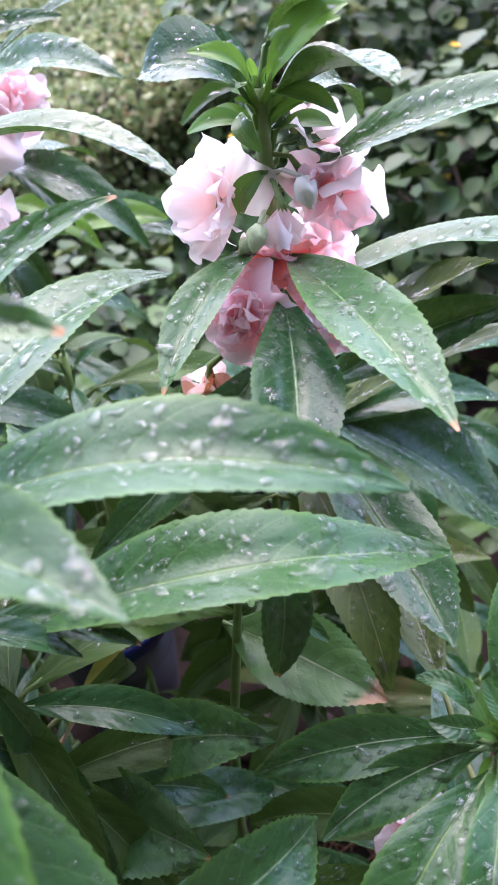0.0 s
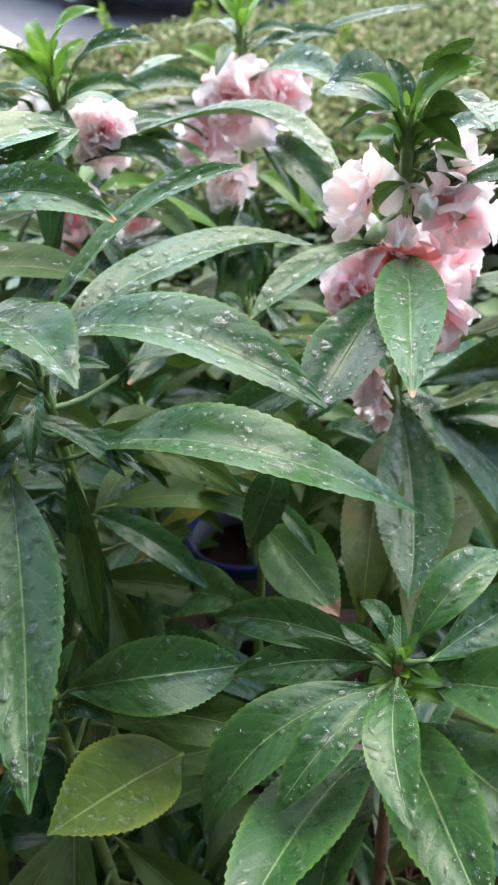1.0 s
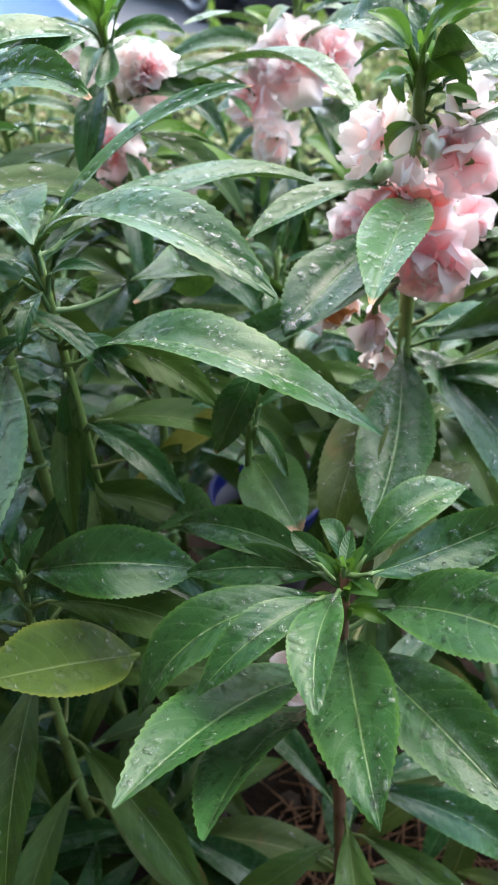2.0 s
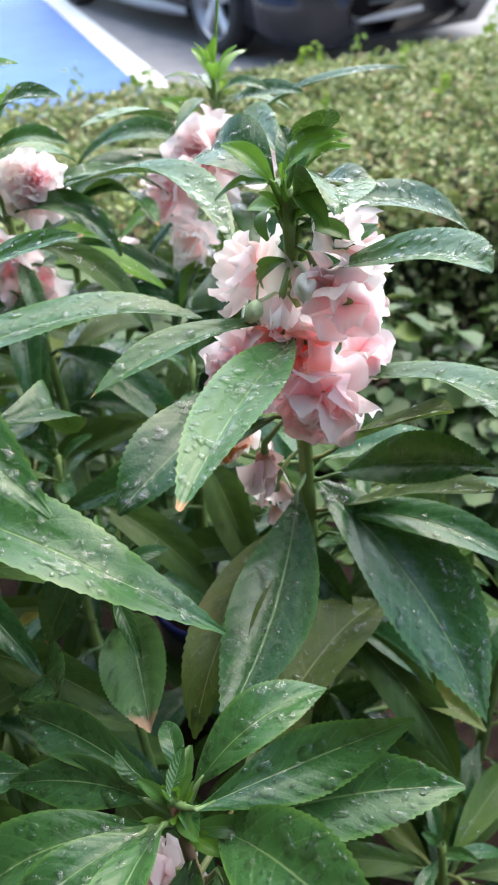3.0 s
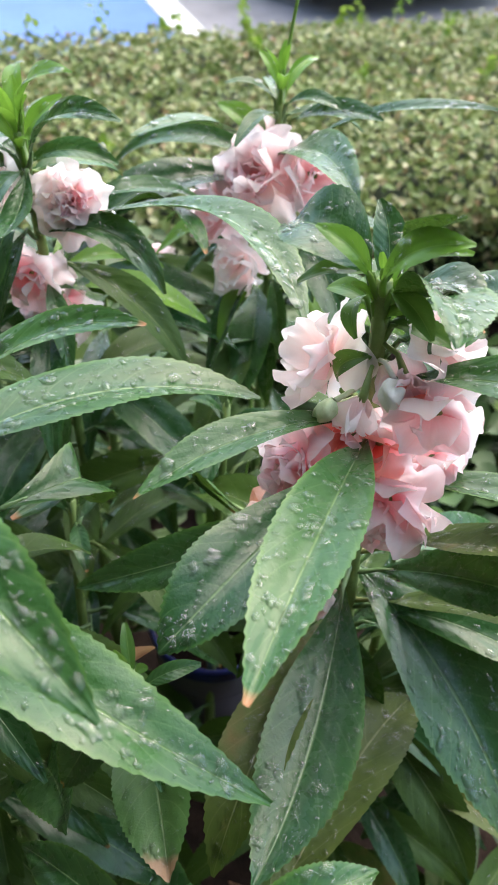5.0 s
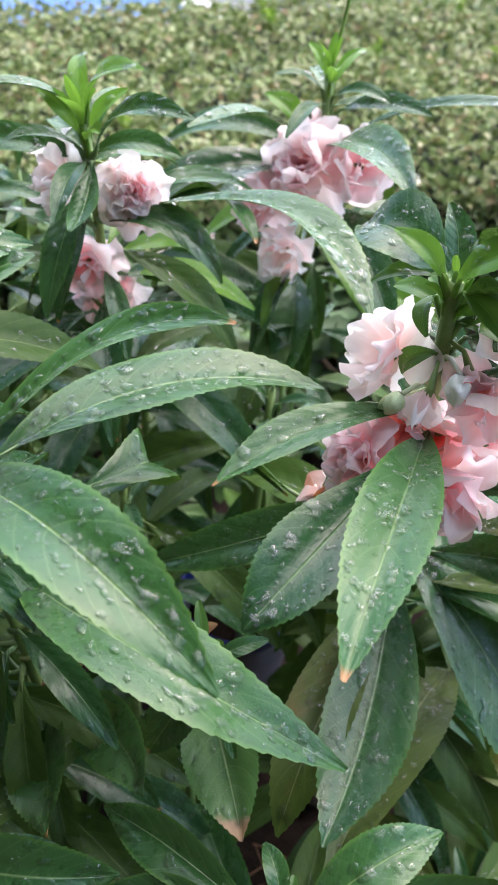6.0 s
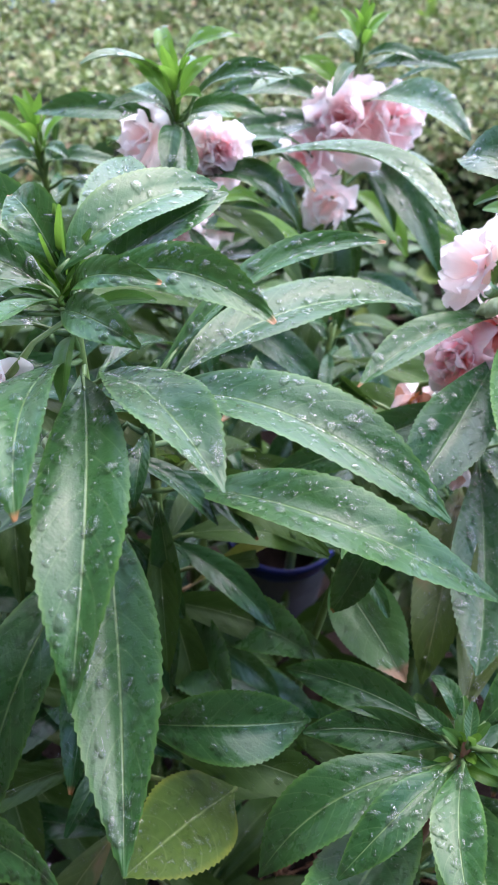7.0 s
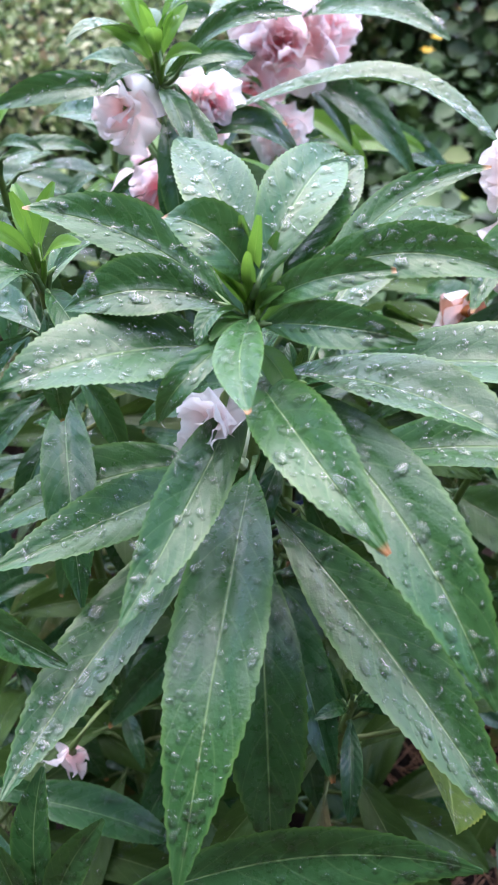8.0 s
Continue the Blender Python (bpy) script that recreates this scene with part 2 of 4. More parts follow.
wt.links.new(body.outputs[0], skin.inputs[1])
wt.links.new(gloss.outputs[0], skin.inputs[2])
wt.links.new(skin.outputs[0], wt.nodes["Material Output"].inputs["Surface"])


# ---------------------------------------------------------------- mesh helpers
def mesh_of(name, verts, faces, mat, uvs=None, smooth=True):
    me = bpy.data.meshes.new(name)
    me.from_pydata([tuple(v) for v in verts], [], [tuple(f) for f in faces])
    if uvs is not None:
        layer = me.uv_layers.new(name="UVMap")
        idx = np.empty(len(me.loops), dtype=np.int32)
        me.loops.foreach_get("vertex_index", idx)
        layer.data.foreach_set("uv", np.asarray(uvs, dtype=np.float32)[idx].ravel())
    me.polygons.foreach_set("use_smooth", [smooth] * len(me.polygons))
    for m in (mat if isinstance(mat, (list, tuple)) else [mat]):
        me.materials.append(m)
    me.update()
    return me


def piece(name, verts, faces, mat, parent=None, at=(0, 0, 0), uvs=None, smooth=True, label=""):
    ob = new(name, mesh_of(name, verts, faces, mat, uvs, smooth))
    ob.location = at
    if parent is not None:
        ob.parent = parent
    return tagged(ob, label)


def part(name, bm, mat, parent=None, label="", smooth=True, at=(0, 0, 0)):
    me = bpy.data.meshes.new(name)
    for f in bm.faces:
        f.smooth = smooth
    bm.to_mesh(me)
    bm.free()
    me.materials.append(mat)
    ob = new(name, me)
    ob.location = at
    if parent is not None:
        ob.parent = parent
    return tagged(ob, label)


def unit(v):
    v = np.asarray(v, float)
    return v / max(np.linalg.norm(v), 1e-9)


def grid_faces(rows, cols, start=0, close=False):
    f = []
    for i in range(rows - 1):
        for j in range(cols if close else cols - 1):
            k = (j + 1) % cols
            f.append((start + i * cols + j, start + i * cols + k, start + (i + 1) * cols + k, start + (i + 1) * cols + j))
    return f


def tube(points, radii, sides=8):
    """Verts and faces of a tapered tube along points, closed at its end."""
    pts = np.asarray(points, float)
    verts = []
    for i, p in enumerate(pts):
        t = unit(pts[min(i + 1, len(pts) - 1)] - pts[max(i - 1, 0)])
        a = unit(np.cross(t, (0.31, 0.87, 0.2)))
        b = np.cross(t, a)
        for k in range(sides):
            w = 2 * math.pi * k / sides
            verts.append(p + radii[i] * (a * math.cos(w) + b * math.sin(w)))
    faces = grid_faces(len(pts), sides, close=True)
    faces.append(tuple(range((len(pts) - 1) * sides, len(pts) * sides)))
    return verts, faces


# ---------------------------------------------------------------- balsam plants
rng = np.random.default_rng(7)
AXES = {}


def plant(base, top, label, radius=0.0046, red=0.0):
    """A balsam plant: an Empty at its foot with its juicy stem; leaves and flowers are hung on it later."""
    ob = new("balsam_plant")
    ob.location = base
    tagged(ob, label, "plant", "garden balsams")
    b, t = np.array(base), np.array(top)
    AXES[ob.name] = (b, t)
    n = 16
    bend = np.array([rng.normal(0, 0.004), rng.normal(0, 0.004), 0])
    pts = [(t - b) * (i / (n - 1)) + bend * math.sin(math.pi * i / (n - 1)) for i in range(n)]
    rad = [radius * (1.15 - 0.6 * i / (n - 1)) * (1.12 if i % 4 == 0 else 0.97) for i in range(n)]
    v, f = tube(pts, rad, 10)
    piece("stem", v, f, REDSTEM if red else STEM, ob)
    return ob


def axis_point(pl, z):
    b, t = AXES[pl.name]
    k = min(max((z - b[2]) / (t[2] - b[2]), 0.0), 1.0)
    return b + (t - b) * k


DOME = [(rr * math.cos(2 * math.pi * k / 8), rr * math.sin(2 * math.pi * k / 8), hh) for rr, hh in ((1.0, -0.12), (0.93, 0.32), (0.62, 0.78)) for k in range(8)] + [(0.0, 0.0, 1.0)]
DOME_FACES = grid_faces(3, 8, 0, close=True) + [(16 + k, 16 + (k + 1) % 8, 24) for k in range(8)]


def drops_on(surface, parent, count, size, seed):
    """Rain drops, as flattened domes of many sizes, on the upper face of a blade."""
    if count < 1:
        return
    r = np.random.default_rng(seed)
    p, n, s, t = surface(r.uniform(0.06, 0.94, count), r.uniform(-0.88, 0.88, count))
    q = size * np.clip(r.lognormal(-0.3, 0.62, count), 0.2, 3.0)[:, None]
    ang = r.uniform(0, math.pi, count)[:, None]
    e1, e2 = s * np.cos(ang) + t * np.sin(ang), t * np.cos(ang) - s * np.sin(ang)
    ea, eb, h = q * r.uniform(0.85, 1.5, (count, 1)), q * r.uniform(0.75, 1.05, (count, 1)), q ** 0.8 * size ** 0.2 * r.uniform(0.30, 0.44, (count, 1))
    d = np.array(DOME)
    turn = np.arctan2(d[:, 1], d[:, 0])[None]
    uneven = 1 + 0.16 * np.sin(2 * turn + r.uniform(0, 6.28, (count, 1))) + 0.11 * np.sin(3 * turn + r.uniform(0, 6.28, (count, 1)))
    verts = p[:, None] + (e1 * ea)[:, None] * (d[None, :, 0] * uneven)[..., None] + (e2 * eb)[:, None] * (d[None, :, 1] * uneven)[..., None] + (n * h)[:, None] * d[None, :, 2:]
    faces = [tuple(25 * c + x for x in f) for c in range(count) for f in DOME_FACES]
    tagged(piece("rainwater", verts.reshape(-1, 3).tolist(), faces, WATER, parent, label="clear rain drops"), kind="stuff")


LEAF_NO = [0]


def leaf(pl, base, mid, tip, width, roll=0.0, mat=None, drops=1.0, fold=0.6, wave=1.0, facing=0.40, grow=0.055):
    """A lance-shaped toothed balsam leaf: a blade arched through three points, with midrib fold, veins' swell and a stalk to the stem."""
    LEAF_NO[0] += 1
    seed = LEAF_NO[0]
    r = np.random.default_rng(seed)
    B, M, T = (np.array(q, float) for q in (base, mid, tip))
    stem = axis_point(pl, B[2] - 0.012)
    gap = np.linalg.norm(stem - B)
    if gap > 0.014:
        B = B + (stem - B) * min((gap - 0.014) / gap, grow / gap)
    O = B.copy()
    k = np.linalg.norm(M - B)
    k = min(max(k / (k + np.linalg.norm(T - M)), 0.36), 0.64)
    P1 = (M - (1 - k) ** 2 * B - k * k * T) / (2 * k * (1 - k))
    chord = T - B
    length = np.linalg.norm(chord)
    arch = 0.5 * P1 - 0.25 * (B + T)
    outward = B - stem
    outward[2] = 0
    ref = np.array([0, 0, 1.0]) + 2.5 * arch / length + 0.25 * unit(outward + 1e-6) - np.array([0, facing, 0])
    ref -= unit(chord) * (ref @ unit(chord))
    ref = unit(ref)
    twist = radians(roll) + r.normal(0, 0.05)
    ph1, ph2 = r.uniform(0, 6.28, 2)

    def surface(u, v):
        u, v = np.atleast_1d(u)[:, None], np.atleast_1d(v)[:, None]
        c = (1 - u) ** 2 * B + 2 * u * (1 - u) * P1 + u * u * T
        t = 2 * (1 - u) * (P1 - B) + 2 * u * (T - P1)
        t = t / np.linalg.norm(t, axis=1, keepdims=True)
        s = np.cross(t, ref)
        s = s / np.linalg.norm(s, axis=1, keepdims=True)
        n = np.cross(s, t)
        s, n = s * math.cos(twist) + n * math.sin(twist), n * math.cos(twist) - s * math.sin(twist)
        h = 0.5 * width * 3.37 * np.maximum(u, 0) ** 1.2 * np.maximum(1 - u, 0) ** 1.15 + 0.0009
        a = np.abs(v)
        lift = h * (fold * a - 0.22 * a * a) + 0.03 * wave * width * np.sin(9 * u + np.where(v > 0, ph1, ph2)) * a * a
        return c + s * v * h + n * lift - O, n, s, t

    nu = 60 if length > 0.05 else 32
    vs = np.array((-1.0, -0.7, -0.36, 0.0, 0.36, 0.7, 1.0))
    iu = np.repeat(np.arange(nu + 1), len(vs))
    u, v = iu / nu, np.tile(vs, nu + 1)
    tooth = (np.abs(v) == 1.0) & (iu % 2 == 1) & (iu > 2) & (iu < nu - 1)
    p, n, s, t = surface(u, np.where(tooth, v * 1.04, v))
    p = p + t * np.where(tooth, 0.009 * length, 0.0)[:, None]
    verts = list(p)
    uvs = list(zip(u.tolist(), (0.5 + 0.5 * v).tolist()))
    faces = grid_faces(nu + 1, len(vs))
    k0 = len(verts)
    a0 = stem - O
    gap = np.linalg.norm(a0)
    q = [a0 * (1 - w) - np.array([0, 0, 0.4 * gap * w * (1 - w)]) for w in (0, 0.2, 0.4, 0.6, 0.8, 1.0)] + [surface(0.08, 0.0)[0][0]]
    tv, tf = tube(q, [0.0017, 0.0016, 0.0015, 0.0014, 0.0013, 0.0013, 0.0006], 6)
    verts += tv
    uvs += [(0.0, 0.5)] * len(tv)
    faces += [tuple(k0 + x for x in f) for f in tf]
    pb = np.array(pl.location)
    ob = piece("leaf", verts, faces, mat or GREEN, pl, O - pb, uvs)
    if drops:
        drops_on(surface, ob, int(drops * 40000 * length * width), 0.00112, seed)
    return ob


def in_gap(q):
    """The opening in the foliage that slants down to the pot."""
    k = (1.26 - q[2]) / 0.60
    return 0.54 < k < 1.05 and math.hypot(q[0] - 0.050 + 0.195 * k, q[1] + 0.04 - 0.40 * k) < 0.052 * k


def wild_leaf(pl, z, angle, length, droop, mat=None, drops=0.5, reach=0.02, broad=1.0):
    """A leaf set by height, direction and droop."""
    a = axis_point(pl, z)
    d = np.array([math.cos(angle), math.sin(angle), 0.0])
    B = a + d * reach + np.array([0, 0, 0.006])
    T = B + d * length * math.cos(droop) + np.array([0, 0, -length * math.sin(droop)])
    M = 0.5 * (B + T) + np.array([0, 0, 0.12 * length])
    wide, turn = broad * length * rng.uniform(0.25, 0.32), rng.normal(0, 10)
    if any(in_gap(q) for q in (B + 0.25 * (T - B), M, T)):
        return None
    return leaf(pl, B, M, T, wide, turn, mat, drops)


def rosette(pl, count, length, seed, mats, broad=1.0, rise=75):
    """The young leaves crowded at a shoot's tip, the innermost upright."""
    r = np.random.default_rng(seed)
    b, top = AXES[pl.name]
    for i in range(count):
        k = i / max(count - 1, 1)
        an = i * 2.4 + seed
        el = radians(72 - rise * k)
        ln = length * (0.35 + 0.65 * k) * r.uniform(0.85, 1.1)
        d = np.array([math.cos(an) * math.cos(el), math.sin(an) * math.cos(el), math.sin(el)])
        B = top + np.array([0, 0, -0.022 * k]) + d * 0.004
        T = B + d * ln + np.array([0, 0, -0.22 * ln * k])
        M = 0.5 * (B + T) + np.array([0, 0, 0.14 * ln])
        leaf(pl, B, M, T, broad * ln * r.uniform(0.26, 0.34), r.normal(0, 8), mats[0] if k < 0.55 else mats[1], 0.4 * k)


def petal(parent, at, axis, out, length, width, opening, cup, mat, r, ruffle=1.0):
    """One ruffled petal: a notched, wavy sheet that widens outward."""
    f = unit(axis)
    o = unit(np.array(out) - f * (np.array(out) @ f))
    side = np.cross(f, o)
    along = f * math.cos(opening) + o * math.sin(opening)
    norm = f * math.sin(opening) - o * math.cos(opening)
    nu, nv = 11, 27
    ph = r.uniform(0, 6.28, 3)
    verts, uvs = [], []
    for i in range(nu):
        for j in range(nv):
            u, v = i / (nu - 1), -1 + 2 * j / (nv - 1)
            reach = length * (0.34 + 0.66 * max(1 - abs(v) ** 2.4, 0.0) ** 0.55 - 0.09 * math.exp(-(v / 0.22) ** 2) + 0.045 * math.sin(7 * v + ph[0]) + 0.028 * math.sin(13 * v + ph[2]))
            half = 0.5 * width * (0.14 + 0.86 * math.sin(min(u * 1.1, 1.0) * math.pi / 2))
            lift = cup * length * (0.9 * u * u - 0.5 * u + 0.5 * v * v * u) + ruffle * length * (0.10 * u * u * math.sin(3.1 * v + ph[1]) + 0.075 * u ** 5 * math.sin(8 * v + ph[2]) + 0.03 * u ** 7 * math.sin(17 * v + ph[0]) + 0.03 * u * math.sin(7 * u + 3 * v + ph[0]))
            verts.append(along * reach * u + side * v * half + norm * lift)
            uvs.append((u, 0.5 + 0.5 * v))
    return piece("petal", verts, grid_faces(nu, nv), mat, parent, at, uvs)


def flower(pl, centre, facing, size, count, mats, seed, squash=1.0, stalk=True):
    """A double balsam flower: whorls of ruffled petals round a small green calyx, on a thin stalk."""
    r = np.random.default_rng(seed)
    c, f = np.array(centre, float), unit(facing)
    stem = axis_point(pl, c[2] + 0.012)
    back = c - f * size * 0.22
    pts = [stem - back, (stem - back) * 0.45 + np.array([0, 0, 0.006]), np.zeros(3), f * size * 0.12]
    v, fc = tube(pts, [0.0012, 0.0011, 0.0026, 0.0034], 7)
    ob = piece("flower", v, fc, STEM, pl, back - np.array(pl.location), label="double pink balsam flower with ruffled petals")
    o0 = unit(np.cross(f, (0.2, 0.4, 0.9)))
    o1 = np.cross(f, o0)
    for i in range(count):
        k = i / max(count - 1, 1)
        an = i * 2.399 + r.uniform(-0.3, 0.3)
        out = o0 * math.cos(an) + o1 * math.sin(an) * squash
        opening = radians(20 + 82 * k + r.uniform(-16, 16))
        ln = size * (0.42 + 0.16 * k) * r.uniform(0.85, 1.15)
        petal(ob, tuple(f * size * 0.08), f, out, ln, ln * r.uniform(1.15, 1.65), opening, r.uniform(-0.2, 0.45), mats[int(r.integers(len(mats)))], r, r.uniform(1.1, 1.9))
    for i in range(int(count * 0.6) if count > 10 else 0):
        an = i * 2.399 + 1.1
        ln = size * r.uniform(0.26, 0.36)
        petal(ob, tuple(f * size * 0.15), f, o0 * math.cos(an) + o1 * math.sin(an), ln, ln * r.uniform(0.9, 1.4), radians(r.uniform(8, 62)), r.uniform(-0.3, 0.5), mats[int(r.integers(len(mats)))], r, 2.2)
    return ob


def wilted(pl, centre, size, mats, seed, count=5):
    """A spent flower: limp petals hanging in a crumpled bunch."""
    r = np.random.default_rng(seed)
    c = np.array(centre, float)
    stem = axis_point(pl, c[2] + 0.02)
    top = c + np.array([0, 0, size * 0.4])
    v, fc = tube([stem - top, (stem - top) * 0.5 + np.array([0, 0, 0.004]), np.zeros(3), np.array([0, 0, -0.006])], [0.0012, 0.0011, 0.002, 0.0024], 6)
    ob = piece("wilted_flower", v, fc, STEM, pl, top - np.array(pl.location), label="limp withered balsam flower")
    for i in range(count):
        an = i * 2.4
        petal(ob, (r.normal(0, 0.15) * size, r.normal(0, 0.15) * size, -0.003 - size * r.uniform(0, 0.4)), (r.normal(0, 0.3), r.normal(0, 0.3), -1), (math.cos(an), math.sin(an), 0), size * r.uniform(0.45, 0.75) * (0.65 if mats[i % len(mats)] is RUST else 1.0), size * r.uniform(0.35, 0.6), radians(r.uniform(8, 60)), r.uniform(0.3, 0.9), mats[i % len(mats)], r, 2.4)
    return ob


def bud(pl, centre, length, tilt, mat, label):
    """A closed bud with ridged sides on a thin stalk."""
    c = np.array(centre, float)
    d = unit(tilt)
    stem = axis_point(pl, c[2] + 0.004)
    a = unit(np.cross(d, (0.3, 0.8, 0.1)))
    b = np.cross(d, a)
    verts = []
    for i in range(8):
        k = i / 7
        rad = length * (0.34 * math.sin(math.pi * (0.06 + 0.9 * k) ** 0.8) + 0.02)
        for j in range(24):
            w = 2 * math.pi * j / 24
            q = rad * (1 + 0.30 * abs(math.cos(2.5 * w + 2.0 * k)) - 0.15 + 0.16 * math.cos(3 * w + 9 * k))
            verts.append(d * length * (k - 0.5) + q * (a * math.cos(w) + b * math.sin(w)))
    faces = grid_faces(8, 24, close=True) + [tuple(range(168, 192))]
    tv, tf = tube([stem - c, (stem - c) * 0.5 - d * length * 0.4, -d * length * 0.48], [0.0011, 0.0010, 0.0012], 6)
    k0 = len(verts)
    piece("bud", verts + tv, faces + [tuple(k0 + x for x in f) for f in tf], mat, pl, c - np.array(pl.location), label=label)


def folded_bud(pl, centre, length, axis, mat, label, seed, count=6):
    """An opening bud: small petals wrapped round one another on a thin stalk."""
    r = np.random.default_rng(seed)
    c, d = np.array(centre, float), unit(axis)
    foot = c - d * length * 0.5
    stem = axis_point(pl, foot[2] + 0.006)
    v, f = tube([stem - foot, (stem - foot) * 0.5 + np.array([0, 0, 0.003]), np.zeros(3), d * length * 0.2], [0.0011, 0.001, 0.0018, 0.0022], 6)
    ob = piece("bud", v, f, STEM, pl, foot - np.array(pl.location), label=label)
    for i in range(count):
        a = i * 2.4
        o = unit(np.cross(d, (0.3, 0.8, 0.1)))
        out = o * math.cos(a) + np.cross(d, o) * math.sin(a)
        petal(ob, tuple(d * 0.001), d, out, length * r.uniform(0.85, 1.1), length * r.uniform(0.6, 0.85), radians(12 + 3 * i), 0.9, mat, r, 1.3)
    return ob


# ---------------------------------------------------------------- ground, bed, road
def height_at(x, y):
    """The ground: a planted bed in front of the hedge that falls to the road behind it."""
    d = -0.80 * (x + 0.95) + 0.60 * (y - 1.35)
    k = min(max((d + 0.25) / 0.5, 0.0), 1.0)
    k = k * k * (3 - 2 * k)
    near = max(0.0, 1 - math.hypot(x, y - 0.3) / 1.6)
    lump = 0.012 * noise.noise((x * 9, y * 9, 0)) + 0.006 * noise.noise((x * 31, y * 31, 3))
    return 0.52 * (1 - k) + lump * (1 - k) * (0.3 + near) - 0.02 * k


xs = np.concatenate([np.linspace(-60, -3, 12), np.linspace(-2.6, 1.6, 110), np.linspace(2, 60, 12)])
ys = np.concatenate([np.linspace(-60, -1.4, 12), np.linspace(-1.2, 3.4, 120), np.linspace(4, 80, 12)])
gv = [(x, y, height_at(x, y)) for y in ys for x in xs]
ground = piece("ground", gv, grid_faces(len(ys), len(xs)), SOIL)
tagged(ground, "dark damp garden soil around the plants", "ground", kind="structure")

# an assumed, unseen house wall added behind the viewer to block light
bm = bmesh.new()
bmesh.ops.create_cube(bm, size=1.0)
for q in bm.verts:
    q.co = Vector((q.co.x * 14.0 + 1.0, q.co.y * 0.25 - 1.05, q.co.z * 4.6 + 2.2))
tagged(part("wall_south_light_block", bm, LIGHTBLOCK, smooth=False), "unseen assumed house wall, kept dark to block and not bounce light", "wall", kind="structure")
# unseen slab added above the viewer so less sky light reaches the front
bm = bmesh.new()
bmesh.ops.create_cube(bm, size=1.0)
for q in bm.verts:
    q.co = Vector((q.co.x * 14.0 + 1.0, q.co.y * 0.7 - 0.58, q.co.z * 0.12 + 2.5))
tagged(part("sky_block_roof", bm, LIGHTBLOCK, smooth=False), "unseen dark slab added overhead to block sky light", "roof", kind="structure")

UX, UY = 0.857, -0.515


def road_sheet(name, corners, z, mat, label, category):
    bm = bmesh.new()
    lo = [bm.verts.new((x, y, z - 0.03)) for x, y in corners]
    hi = [bm.verts.new((x, y, z)) for x, y in corners]
    bm.faces.new(hi)
    n = len(corners)
    for i in range(n):
        bm.faces.new((lo[i], lo[(i + 1) % n], hi[(i + 1) % n], hi[i]))
    bmesh.ops.recalc_face_normals(bm, faces=bm.faces)
    return tagged(part(name, bm, mat, smooth=False), label, category, kind="structure")


road_sheet("road", [(-40, -30), (-1.9, -30), (-1.9, 1.2), (-1.2, 2.6), (0.2, 5.2), (14, 30), (14, 60), (-40, 60)], 0.006, ASPHALT, "grey wet asphalt car park", "road")
L0 = Vector((-3.919, 3.865))
DR = Vector((UX, UY))
NR = Vector((-UY, UX))
near, far = L0 + DR * 1.6, L0 - DR * 14
road_sheet("parking_line", [tuple(near), tuple(near + NR * 0.17), tuple(far + NR * 0.17), tuple(far)], 0.014, WHITEPAINT, "worn white painted parking line", "road marking")
road_sheet("parking_bay", [tuple(near - NR * 2.4), tuple(near - NR * 0.01), tuple(far - NR * 0.01), tuple(far - NR * 2.4)], 0.011, BLUEPAINT, "light blue painted parking bay", "road marking")

# soil clods and straw litter
r = np.random.default_rng(3)
for i in range(90):
    x, y = r.uniform(-0.05, 0.32), r.uniform(0.05, 0.42)
    bm = bmesh.new()
    bmesh.ops.create_icosphere(bm, subdivisions=2, radius=1.0)
    s = r.uniform(0.004, 0.016)
    for v in bm.verts:
        v.co *= s * (1 + 0.35 * noise.noise(v.co * 1.7 + Vector((i, 0, 0))))
        v.co.z *= 0.7
    tagged(part("soil_clod", bm, CLOD, at=(x, y, height_at(x, y) + s * 0.3)), "crumbly brown clod of damp soil", "soil", "soil clods")
sv, sf = [], []
for i in range(420):
    x, y = r.uniform(-0.02, 0.20), r.uniform(0.04, 0.30)
    a, ln = r.uniform(0, math.pi), r.uniform(0.02, 0.07)
    z = height_at(x, y) + r.uniform(0.003, 0.02)
    d = np.array([math.cos(a), math.sin(a), r.normal(0, 0.18)]) * ln * 0.5
    c = np.array([x, y, z])
    v, f = tube([c - d, c + np.array([0, 0, 0.003]), c + d], [0.0007, 0.0008, 0.0005], 4)
    sf += [tuple(len(sv) + q for q in g) for g in f]
    sv += v
tagged(piece("straw_litter", sv, sf, STRAW), "loose brown straw on the soil", "straw", kind="stuff")


